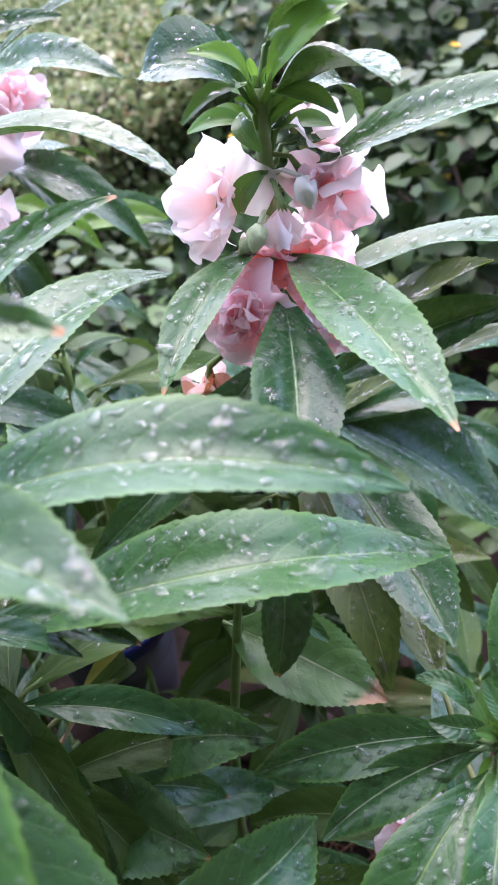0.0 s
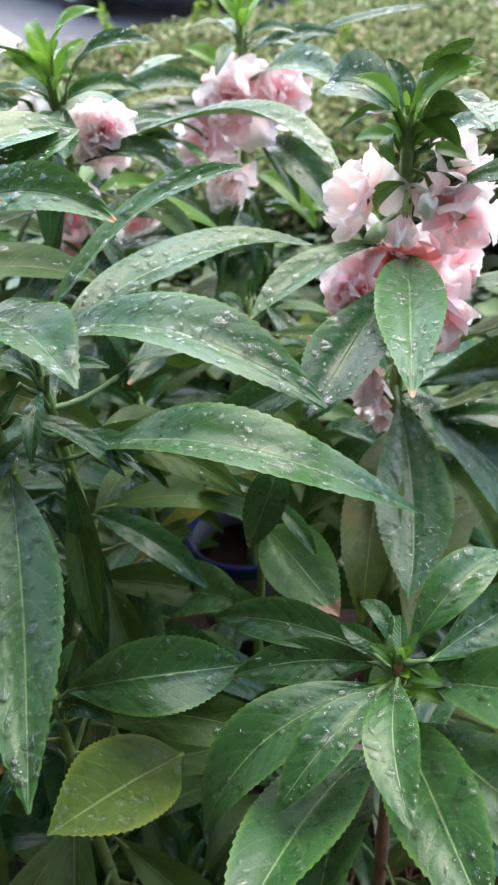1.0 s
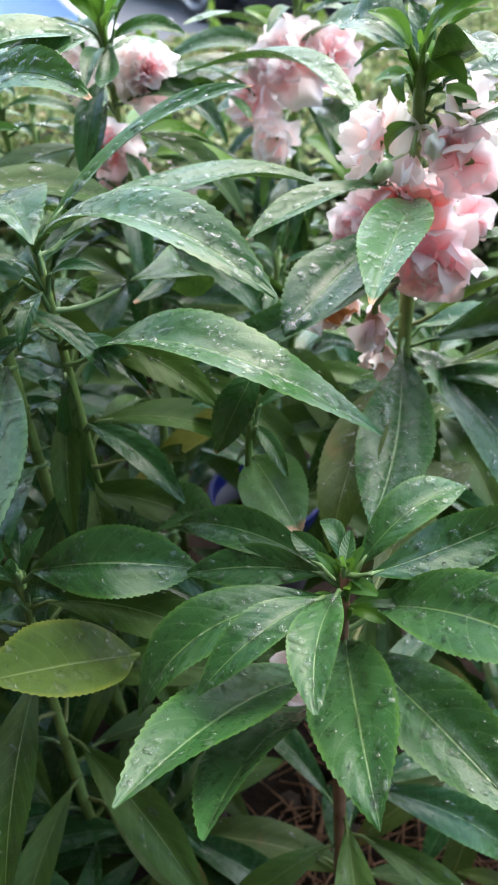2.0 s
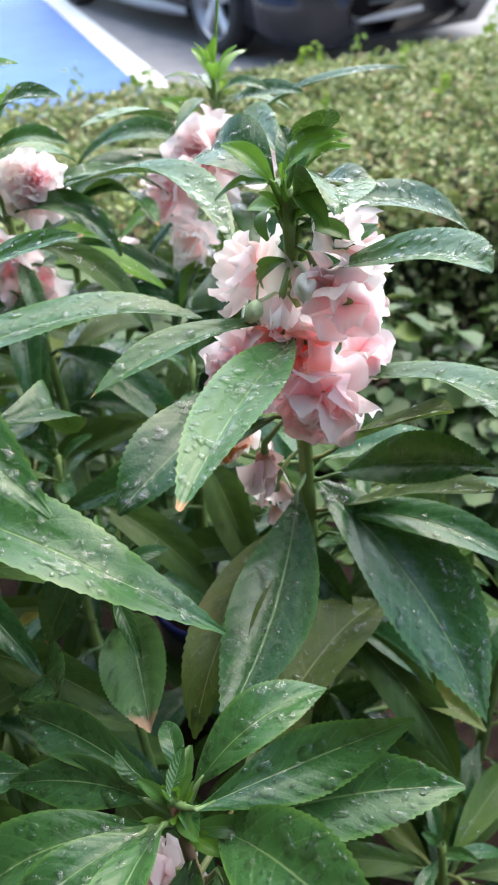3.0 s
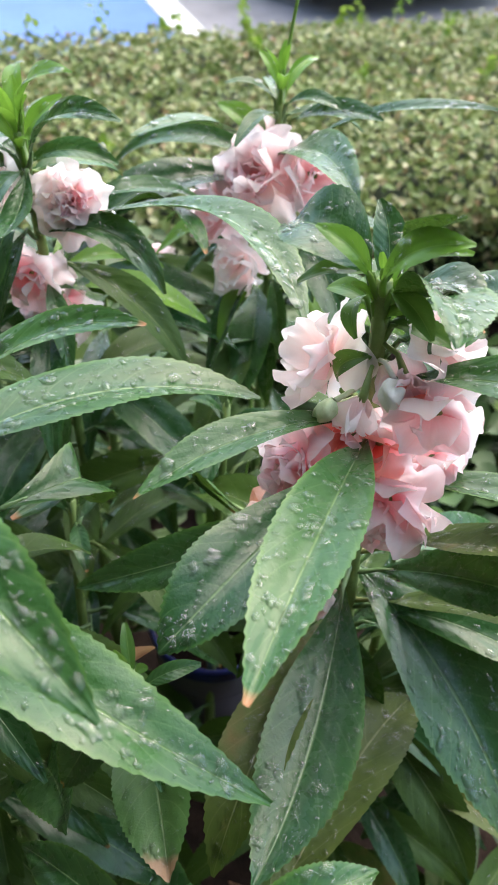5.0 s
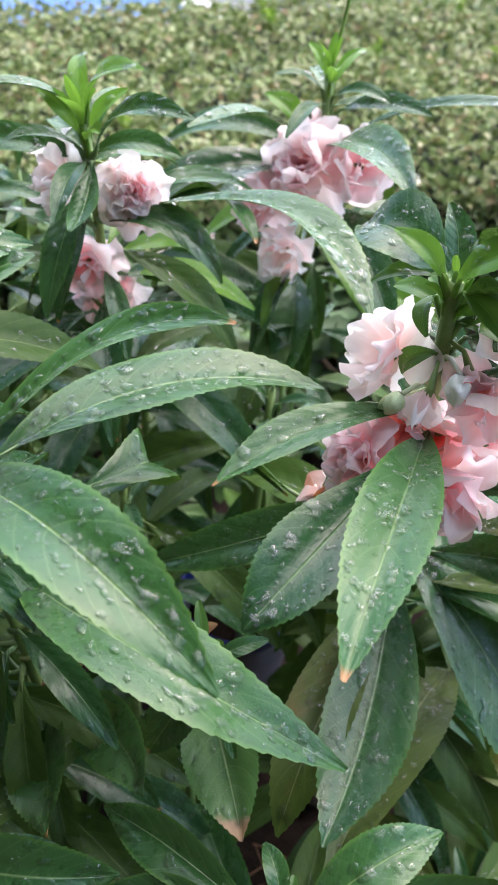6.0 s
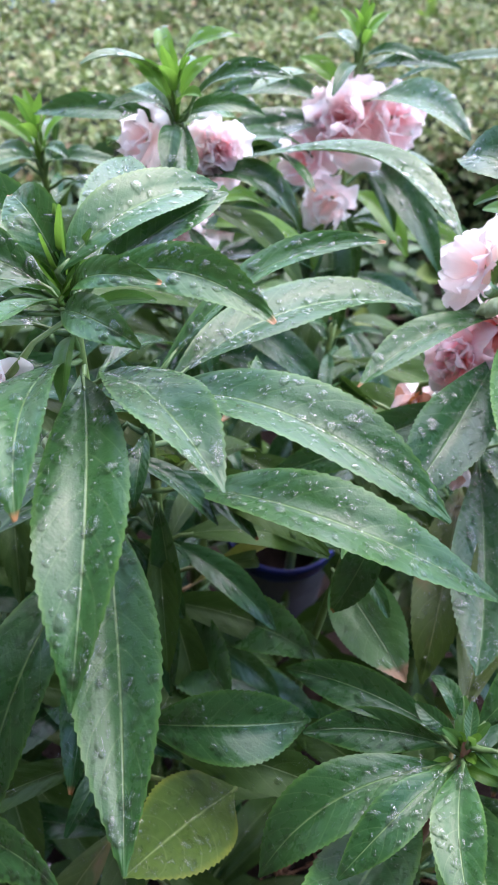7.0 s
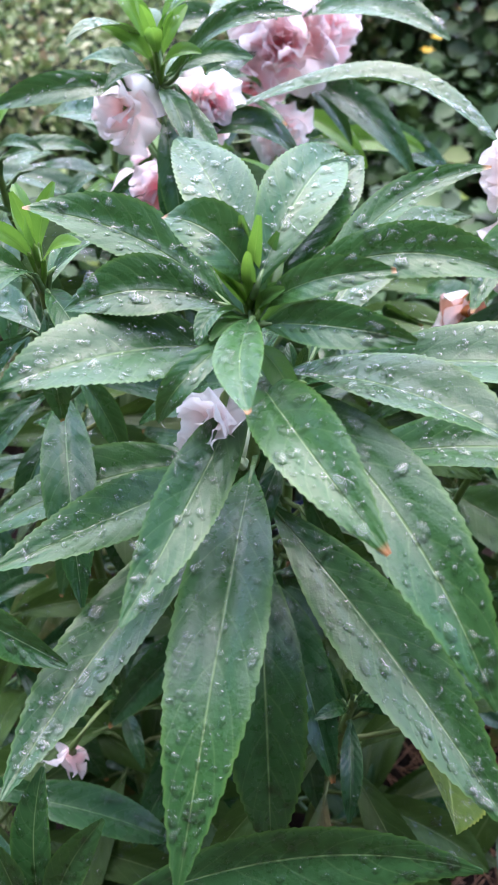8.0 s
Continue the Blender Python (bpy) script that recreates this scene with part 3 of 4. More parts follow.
# ---------------------------------------------------------------- pots
def pot(at, radius, height):
    ob = new("flower_pot")
    ob.location = at
    tagged(ob, "dark plastic flower pot with a blue rim", "flower pot", "flower pots")
    n = 40
    prof = [(0.0, 0.0), (0.74 * radius, 0.0), (0.80 * radius, 0.3 * height), (0.93 * radius, height - 0.02), (0.90 * radius, height - 0.02), (0.78 * radius, 0.3 * height), (0.70 * radius, 0.02)]
    v = [(q * math.cos(2 * math.pi * k / n), q * math.sin(2 * math.pi * k / n), z) for q, z in prof for k in range(n)]
    piece("body", v, grid_faces(len(prof), n, close=True), POT, ob)
    rim = [(0.94, -0.020), (0.98, -0.008), (1.01, -0.006), (1.01, -0.001), (0.97, 0.002), (0.93, -0.002), (0.91, -0.020)]
    v = [(q * radius * math.cos(2 * math.pi * k / n), q * radius * math.sin(2 * math.pi * k / n), height + z) for q, z in rim for k in range(n)]
    piece("rim", v, grid_faces(len(rim), n, close=True), POTRIM, ob, label="bright blue rim")
    v = [(0, 0, height - 0.045)] + [(0.9 * radius * math.cos(2 * math.pi * k / n), 0.9 * radius * math.sin(2 * math.pi * k / n), height - 0.05) for k in range(n)]
    piece("soil", v, [(0, 1 + k, 1 + (k + 1) % n) for k in range(n)], SOIL, ob)
    return ob


pot((-0.152, 0.398, 0.505), 0.056, 0.186)


# ---------------------------------------------------------------- clipped hedge
NEAR0, NEARD = np.array([-0.38, 1.15]), np.array([0.62, 0.785])
FAR0, FARD = np.array([-1.24, 1.50]), np.array([0.48, 0.877])
HZ = 0.775


def hedge_plan(s, w):
    return (NEAR0 + NEARD * s) * (1 - w) + (FAR0 + FARD * s) * w


hedge = new("hedge")
hedge.location = (*hedge_plan(0, 0.5), 0.0)
tagged(hedge, "low clipped hedge of tiny dull green leaves", "hedge")
hb = np.array(hedge.location)
S0, S1 = -3.2, 1.05
# dark solid core that stands in for the shade between the inner leaves
n1, n2 = 60, 14
v = []
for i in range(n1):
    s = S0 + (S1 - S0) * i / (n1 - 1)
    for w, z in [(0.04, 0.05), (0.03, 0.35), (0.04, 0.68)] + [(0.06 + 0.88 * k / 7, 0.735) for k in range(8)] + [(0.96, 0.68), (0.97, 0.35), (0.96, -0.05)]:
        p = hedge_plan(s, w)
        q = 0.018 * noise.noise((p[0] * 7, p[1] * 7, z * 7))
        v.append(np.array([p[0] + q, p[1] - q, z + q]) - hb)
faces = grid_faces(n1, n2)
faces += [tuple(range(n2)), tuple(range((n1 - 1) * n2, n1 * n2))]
piece("shade_core", v, faces, INNER, hedge)


def leaf_cloud(name, parent, places, normals, sizes, mat, r, base, aspect=0.55, label="", broad=False):
    """Thousands of small folded leaves, as one mesh."""
    n = len(places)
    d = r.normal(size=(n, 3))
    d -= normals * (np.sum(d * normals, axis=1) / np.sum(normals * normals, axis=1))[:, None] * 0.75
    d /= np.linalg.norm(d, axis=1)[:, None]
    s = np.cross(d, normals + 0.35 * r.normal(size=(n, 3)))
    s /= np.linalg.norm(s, axis=1)[:, None]
    up = np.cross(s, d)
    L = sizes[:, None]
    c = places - base
    if broad:
        outline = [(0, 0, 0), (0.22, 0.75, 0.12), (0.6, 0.9, 0.14), (0.88, 0.45, 0.05), (1.0, 0, 0), (0.88, -0.45, 0.05), (0.6, -0.9, 0.14), (0.22, -0.75, 0.12), (0.5, 0, 0.0)]
        tris = [(8, 0, 1), (8, 1, 2), (8, 2, 3), (8, 3, 4), (8, 4, 5), (8, 5, 6), (8, 6, 7), (8, 7, 0)]
    else:
        outline = [(0, 0, 0), (0.32, 0.9, 0.16), (0.72, 0.75, 0.14), (1.0, 0, 0), (0.72, -0.75, 0.14), (0.32, -0.9, 0.16)]
        tris = [(0, 1, 2, 3), (0, 3, 4, 5)]
    k = len(outline)
    verts = np.empty((n, k, 3))
    for i, (a, b, h) in enumerate(outline):
        verts[:, i] = c + d * L * (a - 0.3) + s * L * aspect * b * 0.6 + up * L * h
    verts = verts.reshape(-1, 3)
    idx = np.arange(n)[:, None] * k
    faces = np.concatenate([idx + np.array(t)[None, :] for t in tris])
    me = bpy.data.meshes.new(name)
    me.vertices.add(len(verts))
    me.vertices.foreach_set("co", verts.astype(np.float32).ravel())
    fl = faces.shape[1]
    me.loops.add(faces.size)
    me.loops.foreach_set("vertex_index", faces.astype(np.int32).ravel())
    me.polygons.add(len(faces))
    me.polygons.foreach_set("loop_start", np.arange(len(faces), dtype=np.int32) * fl)
    me.polygons.foreach_set("use_smooth", np.ones(len(faces), dtype=bool))
    me.update(calc_edges=True)
    me.materials.append(mat)
    ob = new(name, me)
    ob.parent = parent
    return tagged(ob, label, kind="stuff")


r = np.random.default_rng(5)
N = 66000
s = S0 + (S1 - S0) * r.uniform(0, 1, N) ** 0.6
w = r.uniform(-0.01, 1.01, N)
nr = NEAR0[None] + NEARD[None] * s[:, None]
fr = FAR0[None] + FARD[None] * s[:, None]
xy = nr * (1 - w[:, None]) + fr * w[:, None]
lump = np.array([noise.noise((float(a) * 5, float(b) * 5, 0.0)) + 0.6 * noise.noise((float(a) * 17, float(b) * 17, 2.0)) for a, b in xy])
z = HZ + 0.020 * lump - 0.06 * r.uniform(0, 1, N) ** 2 - 0.05 * np.maximum(np.abs(w - 0.5) - 0.43, 0) / 0.07
side = r.uniform(0, 1, N) < 0.30
w2 = np.where(r.uniform(0, 1, N) < 0.75, 0.0, 1.0)
xys = nr * (1 - w2[:, None]) + fr * w2[:, None]
outn = np.array([0.78, -0.62])
xys = xys + outn[None] * (r.uniform(-0.035, 0.015, N) * np.where(w2 < 0.5, 1, -1))[:, None]
xy = np.where(side[:, None], xys, xy)
z = np.where(side, HZ - 0.01 - 0.45 * r.uniform(0, 1, N), z)
places = np.concatenate([xy, z[:, None]], axis=1)
normals = np.where(side[:, None], np.stack([outn[0] * np.where(w2 < 0.5, 1, -1), outn[1] * np.where(w2 < 0.5, 1, -1), np.full(N, 0.5)], axis=1), np.array([[0.0, 0.0, 1.0]]))
normals = normals + 0.55 * r.normal(size=(N, 3))
leaf_cloud("foliage", hedge, places, normals, r.uniform(0.011, 0.022, N), HEDGELEAF, r, hb)

# pale young shoots standing proud of the clipped top
sp, sn = [], []
for i in range(26):
    p = hedge_plan(r.uniform(-0.95, 0.95), 0.97 - 0.9 * r.uniform(0, 1) ** 2.2)
    hh = r.uniform(0.025, 0.06)
    for k in range(7):
        sp.append((p[0] + r.normal(0, 0.006), p[1] + r.normal(0, 0.006), HZ + hh * k / 6))
        sn.append((r.normal(0, 0.7), r.normal(0, 0.7), 0.6))
leaf_cloud("shoot_foliage", hedge, np.array(sp), np.array(sn), r.uniform(0.016, 0.028, len(sp)), SHOOTLEAF, r, hb)

# upright twigs that escaped the shears
sv, sf = [], []
for i in range(70):
    p = hedge_plan(r.uniform(-1.0, 1.0), r.uniform(0.05, 0.98))
    c = np.array([p[0], p[1], HZ - 0.03]) - hb
    e = c + np.array([r.normal(0, 0.012), r.normal(0, 0.012), r.uniform(0.04, 0.075)])
    v, f = tube([c, 0.5 * (c + e), e], [0.0012, 0.001, 0.0006], 4)
    sf += [tuple(len(sv) + q for q in g) for g in f]
    sv += v
tagged(piece("brushwood", sv, sf, TWIG, hedge), kind="stuff")


# ---------------------------------------------------------------- shrubs beside the hedge
def shrub(centre, radii, count, size, seed, label, flowers=0):
    rr = np.random.default_rng(seed)
    ob = new("shrub")
    ob.location = (centre[0], centre[1], height_at(centre[0], centre[1]))
    tagged(ob, label, "shrub", "shrubs behind the balsams")
    b = np.array(ob.location)
    for i in range(7):
        a = 2 * math.pi * i / 7
        e = np.array([centre[0] + radii[0] * 0.6 * math.cos(a), centre[1] + radii[1] * 0.6 * math.sin(a), centre[2]])
        o = np.array([centre[0], centre[1], b[2]])
        tv, tf = tube([o - b, 0.5 * (o + e) - b + np.array([0, 0, 0.04]), e - b], [0.008, 0.005, 0.002], 5)
        piece("branch", tv, tf, TWIG, ob)
    d = rr.normal(size=(count, 3))
    d /= np.linalg.norm(d, axis=1)[:, None]
    lum = np.array([1 + 0.28 * noise.noise(Vector(q) * 2.2 + Vector((seed, 0, 0))) for q in d])
    k = (0.45 + 0.55 * rr.uniform(0, 1, count) ** 0.4) * lum
    pl = np.array(centre)[None] + d * np.array(radii)[None] * k[:, None]
    pl[:, 2] = np.maximum(pl[:, 2], b[2] + 0.02)
    nm = d * 0.6 + np.array([[0, 0, 0.8]]) + 0.3 * rr.normal(size=(count, 3))
    leaf_cloud("foliage", ob, pl, nm, rr.uniform(0.6, 1.25, count) * size, SHRUBLEAF, rr, b, 0.8, broad=True)
    for i in range(flowers):
        dd = unit(rr.normal(size=3) + np.array([-0.6, -0.8, 0.9]))
        c = np.array(centre) + dd * np.array(radii) * 1.03 - b
        vv, ff = [], []
        for j in range(6):
            a = 2 * math.pi * j / 6
            e = np.array([math.cos(a), math.sin(a), 0.35]) * 0.012
            sd = np.array([-math.sin(a), math.cos(a), 0]) * 0.005
            k0 = len(vv)
            vv += [np.zeros(3), e * 0.6 + sd, e, e * 0.6 - sd]
            ff.append((k0, k0 + 1, k0 + 2, k0 + 3))
        piece("flower", vv, ff, YELLOW, ob, c, label="small yellow flower")
    return ob


shrub((0.30, 1.05, 0.70), (0.26, 0.24, 0.20), 1300, 0.036, 1, "low shrub with rounded dark green leaves")
shrub((0.10, 1.55, 0.74), (0.30, 0.30, 0.26), 1700, 0.033, 2, "leafy shrub with small yellow flowers", 14)
shrub((0.55, 1.50, 0.80), (0.34, 0.34, 0.34), 1900, 0.034, 3, "leafy shrub with small yellow flowers on top", 22)
shrub((0.42, 0.62, 0.62), (0.22, 0.20, 0.16), 900, 0.036, 4, "low leafy weeds with rounded leaves")
shrub((0.0, 0.82, 0.60), (0.22, 0.16, 0.12), 900, 0.036, 5, "low leafy weeds with rounded leaves")
shrub((0.75, 2.4, 0.75), (0.6, 0.5, 0.55), 1800, 0.05, 6, "dark leafy bush beyond the hedge's end")
shrub((-0.32, 0.86, 0.60), (0.30, 0.16, 0.13), 1000, 0.034, 8, "low leafy weeds along the hedge's foot")
shrub((0.02, 1.18, 0.60), (0.26, 0.16, 0.13), 900, 0.036, 9, "low leafy weeds along the hedge's foot")
shrub((-0.60, 0.62, 0.62), (0.26, 0.20, 0.20), 900, 0.035, 7, "low leafy weeds beside the hedge")


# ---------------------------------------------------------------- parked car
def car(at, heading):
    ob = new("car")
    tagged(ob, "black parked car with silver alloy wheels", "car")
    ob.matrix_world = Matrix.Translation(at) @ Matrix.Rotation(heading, 4, 'Z')
    def shell(name, sections, mat, label=""):
        """A body lofted along its length: x, half width, z low, z high, tumblehome."""
        vv = []
        for x, hw, z0, z1, top in sections:
            vv += [(x, -hw * 0.86, z0), (x, -hw * 0.98, z0 + 0.10), (x, -hw, 0.5 * (z0 + z1)), (x, -hw * 0.97, z1 - 0.06), (x, -hw * top, z1), (x, hw * top, z1), (x, hw * 0.97, z1 - 0.06), (x, hw, 0.5 * (z0 + z1)), (x, hw * 0.98, z0 + 0.10), (x, hw * 0.86, z0)]
        ff = grid_faces(len(sections), 10, close=True) + [tuple(range(10)), tuple(range((len(sections) - 1) * 10, len(sections) * 10))]
        return piece(name, vv, ff, mat, ob, label=label)
    # floor and bumper sections hang low, their black filling in for ground shadow
    shell("body", [(-0.94, 0.50, 0.16, 0.62, 0.9), (-0.90, 0.70, 0.12, 0.68, 0.9), (-0.80, 0.82, 0.10, 0.74, 0.9), (-0.55, 0.88, 0.10, 0.84, 0.9), (-0.36, 0.89, 0.13, 0.86, 0.9), (-0.3, 0.70, 0.30, 0.90, 0.9), (0.3, 0.70, 0.30, 0.92, 0.9), (0.36, 0.90, 0.15, 0.94, 0.92), (0.42, 0.90, 0.13, 0.94, 0.92), (0.8, 0.90, 0.12, 0.95, 0.92), (2.0, 0.90, 0.12, 0.97, 0.92), (2.2, 0.90, 0.14, 0.97, 0.92), (2.7, 0.90, 0.22, 0.98, 0.9), (3.2, 0.86, 0.24, 0.95, 0.9), (3.42, 0.74, 0.34, 0.80, 0.9)], CARPAINT)
    shell("cabin", [(0.45, 0.74, 0.90, 0.96, 0.95), (1.15, 0.72, 0.90, 1.38, 0.86), (2.1, 0.72, 0.90, 1.44, 0.86), (2.9, 0.72, 0.90, 1.30, 0.88), (3.3, 0.70, 0.90, 0.98, 0.95)], GLASS)
    for sgn in (-1, 1):
        v, f = tube([(0.40, sgn * 0.86, 0.20), (1.0, sgn * 0.89, 0.19), (2.2, sgn * 0.89, 0.19)], [0.03, 0.045, 0.04], 8)
        piece("sill", v, f, SILL, ob, label="grey plastic sill")
        for x in (0.0, 2.6):
            c = (x, sgn * 0.80, 0.315)
            n = 36
            prof = [(0.235, 0.10), (0.27, 0.105), (0.305, 0.09), (0.315, 0.05), (0.315, -0.05), (0.305, -0.09), (0.27, -0.105), (0.235, -0.10)]
            vv = [(q * math.cos(2 * math.pi * k / n), yy, q * math.sin(2 * math.pi * k / n)) for q, yy in prof for k in range(n)]
            wheel = piece("wheel", vv, grid_faces(len(prof), n, close=True), TYRE, ob, c, label="black tyre on a silver alloy rim")
            prof = [(0.245, 0.098), (0.25, 0.09), (0.23, 0.075), (0.21, 0.0), (0.21, -0.08)]
            vv = [(q * math.cos(2 * math.pi * k / n), sgn * yy, q * math.sin(2 * math.pi * k / n)) for q, yy in prof for k in range(n)]
            piece("rim", vv, grid_faces(len(prof), n, close=True), ALLOY, wheel)
            hubv = [(q * math.cos(2 * math.pi * k / 20), sgn * yy, q * math.sin(2 * math.pi * k / 20)) for q, yy in ((0.001, 0.08), (0.045, 0.078), (0.055, 0.06)) for k in range(20)]
            piece("hub", hubv, grid_faces(3, 20, close=True), ALLOY, wheel)
            for k in range(5):
                a = 2 * math.pi * k / 5 + 0.3
                d, e = np.array([math.cos(a), 0, math.sin(a)]), np.array([-math.sin(a), 0, math.cos(a)])
                q = []
                for rad, hw, yy in ((0.03, 0.036, 0.075), (0.12, 0.040, 0.082), (0.235, 0.062, 0.075)):
                    for sx, yo in ((-1, 0), (1, 0), (1, -0.03), (-1, -0.03)):
                        q.append(d * rad + e * hw * sx + np.array([0, sgn * (yy + yo), 0]))
                piece("spoke", q, grid_faces(3, 4, close=True), ALLOY, wheel)
    v, f = tube([(-0.93, 0.42, 0.25), (-0.96, 0.20, 0.26), (-0.965, -0.05, 0.27)], [0.012, 0.024, 0.018], 8)
    piece("bumper_strip", v, f, SILL, ob, label="grey strip on the front bumper")
    v, f = tube([(-0.90, -0.42, 0.30), (-0.945, -0.42, 0.30), (-0.95, -0.42, 0.30)], [0.075, 0.07, 0.05], 16)
    piece("fog_lamp", v, f, TRIM, ob, label="dark round fog lamp recess")
    for y0 in (0.16, 0.23, 0.30):
        v, f = tube([(-0.90, -0.5, y0 + 0.18), (-0.955, -0.2, y0 + 0.18), (-0.96, 0.2, y0 + 0.18), (-0.90, 0.5, y0 + 0.18)], [0.012] * 4, 6)
        piece("grille_bar", v, f, TRIM, ob)
    return ob


car((-3.386, 5.352, 0.008), radians(160))

SOIL_Z = 0.53

balsam_flowering = plant((0.02, 0.34, SOIL_Z), (0.001, 0.317, 1.118), "tall garden balsam with pink double flowers and wet leaves", 0.0062)
balsam_low = plant((0.085, 0.17, SOIL_Z), (0.077, 0.138, 0.958), "shorter garden balsam with a wet green leaf rosette", 0.0045, 1.0)
balsam_near = plant((-0.11, 0.16, SOIL_Z), (-0.128, 0.131, 1.114), "garden balsam with long drooping wet leaves and one white petal")
balsam_side = plant((-0.115, 0.18, SOIL_Z), (-0.112, 0.155, 1.05), "slender garden balsam with broad wet leaves", 0.004)
balsam_front = plant((-0.07, 0.08, SOIL_Z), (-0.062, 0.07, 0.93), "short leafy garden balsam under the taller leaves", 0.004)
balsam_left = plant((-0.22, 0.35, SOIL_Z), (-0.217, 0.317, 1.113), "garden balsam with pale pink flowers below a bright shoot")
balsam_rear = plant((-0.17, 0.47, SOIL_Z), (-0.182, 0.483, 1.112), "garden balsam with a large pink flower cluster near the hedge")
balsam_far = plant((-0.32, 0.32, SOIL_Z), (-0.317, 0.302, 1.064), "small garden balsam shoot with pale wet leaves", 0.004)
balsam_edge = plant((-0.235, 0.18, SOIL_Z), (-0.224, 0.158, 1.100), "small garden balsam shoot beside the larger plants", 0.0035)

balsam_mid = plant((-0.038, 0.235, SOIL_Z), (-0.014, 0.195, 0.985), "thin garden balsam hidden under larger leaves", 0.0034)
balsam_margin = plant((-0.262, 0.052, SOIL_Z), (-0.256, 0.048, 1.022), "small garden balsam shoot at the bed's margin", 0.003)
balsam_corner = plant((-0.165, -0.055, SOIL_Z), (-0.169, -0.052, 0.955), "small garden balsam with upright bluish wet leaves", 0.0035)
leaf(balsam_flowering, (0.015, 0.299, 1.055), (0.035, 0.238, 1.063), (0.057, 0.178, 1.063), 0.044)
leaf(balsam_flowering, (-0.005, 0.299, 1.061), (-0.026, 0.262, 1.056), (-0.037, 0.222, 1.047), 0.027)
leaf(balsam_flowering, (0.028, 0.311, 1.087), (0.076, 0.309, 1.109), (0.114, 0.276, 1.125), 0.034, facing=0.8)
leaf(balsam_flowering, (0.028, 0.325, 1.029), (0.085, 0.335, 1.038), (0.118, 0.292, 1.059), 0.038, facing=0.8)
leaf(balsam_flowering, (0.004, 0.333, 0.947), (0.078, 0.322, 0.913), (0.137, 0.303, 0.860), 0.080, mat=DARK)
leaf(balsam_flowering, (0.014, 0.241, 1.049), (0.010, 0.216, 1.035), (0.008, 0.190, 1.026), 0.048, mat=DARK, facing=0.8)
leaf(balsam_flowering, (-0.009, 0.250, 1.013), (-0.046, 0.250, 0.978), (-0.082, 0.221, 0.956), 0.035)
leaf(balsam_flowering, (0.006, 0.307, 1.124), (0.017, 0.307, 1.140), (0.034, 0.313, 1.146), 0.017, mat=YOUNG)
leaf(balsam_flowering, (0.005, 0.320, 1.118), (0.016, 0.318, 1.133), (0.032, 0.318, 1.140), 0.013, mat=YOUNG)
leaf(balsam_flowering, (-0.006, 0.316, 1.119), (-0.025, 0.312, 1.131), (-0.045, 0.318, 1.123), 0.046, mat=DARK)
leaf(balsam_flowering, (-0.002, 0.311, 1.121), (-0.009, 0.305, 1.133), (-0.023, 0.304, 1.136), 0.011, mat=YOUNG)
leaf(balsam_flowering, (-0.013, 0.340, 1.113), (-0.012, 0.337, 1.126), (-0.021, 0.342, 1.134), 0.018, mat=DARK)
leaf(balsam_flowering, (0.005, 0.320, 1.134), (0.018, 0.315, 1.145), (0.029, 0.306, 1.156), 0.024)
leaf(balsam_flowering, (0.003, 0.319, 1.105), (0.029, 0.310, 1.125), (0.049, 0.283, 1.128), 0.044)
leaf(balsam_flowering, (0.007, 0.322, 1.112), (0.023, 0.324, 1.123), (0.041, 0.319, 1.122), 0.025, mat=DARK)
leaf(balsam_flowering, (-0.007, 0.319, 1.108), (-0.006, 0.309, 1.106), (0.001, 0.303, 1.099), 0.009, mat=TIP, facing=0.9)
leaf(balsam_flowering, (0.009, 0.323, 1.093), (0.023, 0.330, 1.095), (0.034, 0.341, 1.100), 0.017, mat=DARK)
leaf(balsam_flowering, (0.002, 0.314, 1.086), (-0.007, 0.309, 1.080), (-0.009, 0.312, 1.069), 0.012, mat=TIP, facing=0.9)
leaf(balsam_flowering, (0.017, 0.328, 1.110), (0.032, 0.376, 1.099), (0.050, 0.413, 1.068), 0.027, mat=DARK, facing=1.0)
leaf(balsam_side, (-0.065, 0.130, 1.082), (-0.014, 0.143, 1.090), (0.037, 0.143, 1.076), 0.048, facing=-0.05)
leaf(balsam_side, (-0.078, 0.176, 0.994), (-0.005, 0.158, 1.029), (0.063, 0.188, 0.994), 0.050, facing=-0.12)
leaf(balsam_side, (-0.0965, 0.204, 1.058), (-0.077, 0.257, 1.059), (-0.040, 0.300, 1.050), 0.056, facing=0.15, fold=0.5)
leaf(balsam_side, (-0.099, 0.192, 1.092), (-0.080, 0.226, 1.101), (-0.044, 0.239, 1.114), 0.024, facing=1.0)
leaf(balsam_near, (-0.120, 0.109, 1.090), (-0.098, 0.073, 1.105), (-0.068, 0.040, 1.102), 0.036)
leaf(balsam_near, (-0.114, 0.135, 1.074), (-0.071, 0.113, 1.097), (-0.024, 0.087, 1.102), 0.045, facing=0.1)
leaf(balsam_near, (-0.090, 0.093, 1.087), (-0.056, 0.055, 1.084), (-0.028, 0.015, 1.067), 0.046)
leaf(balsam_near, (-0.111, 0.119, 1.000), (-0.055, 0.064, 0.996), (-0.004, 0.005, 0.993), 0.053)
leaf(balsam_near, (-0.122, 0.094, 1.035), (-0.117, 0.024, 1.045), (-0.114, -0.043, 1.019), 0.047)
leaf(balsam_near, (-0.118, 0.105, 0.973), (-0.100, 0.041, 0.957), (-0.088, -0.001, 0.904), 0.051)
leaf(balsam_near, (-0.120, 0.080, 1.095), (-0.136, 0.049, 1.082), (-0.144, 0.013, 1.077), 0.030)
leaf(balsam_near, (-0.137, 0.086, 1.012), (-0.172, 0.036, 0.995), (-0.184, -0.025, 1.002), 0.043)
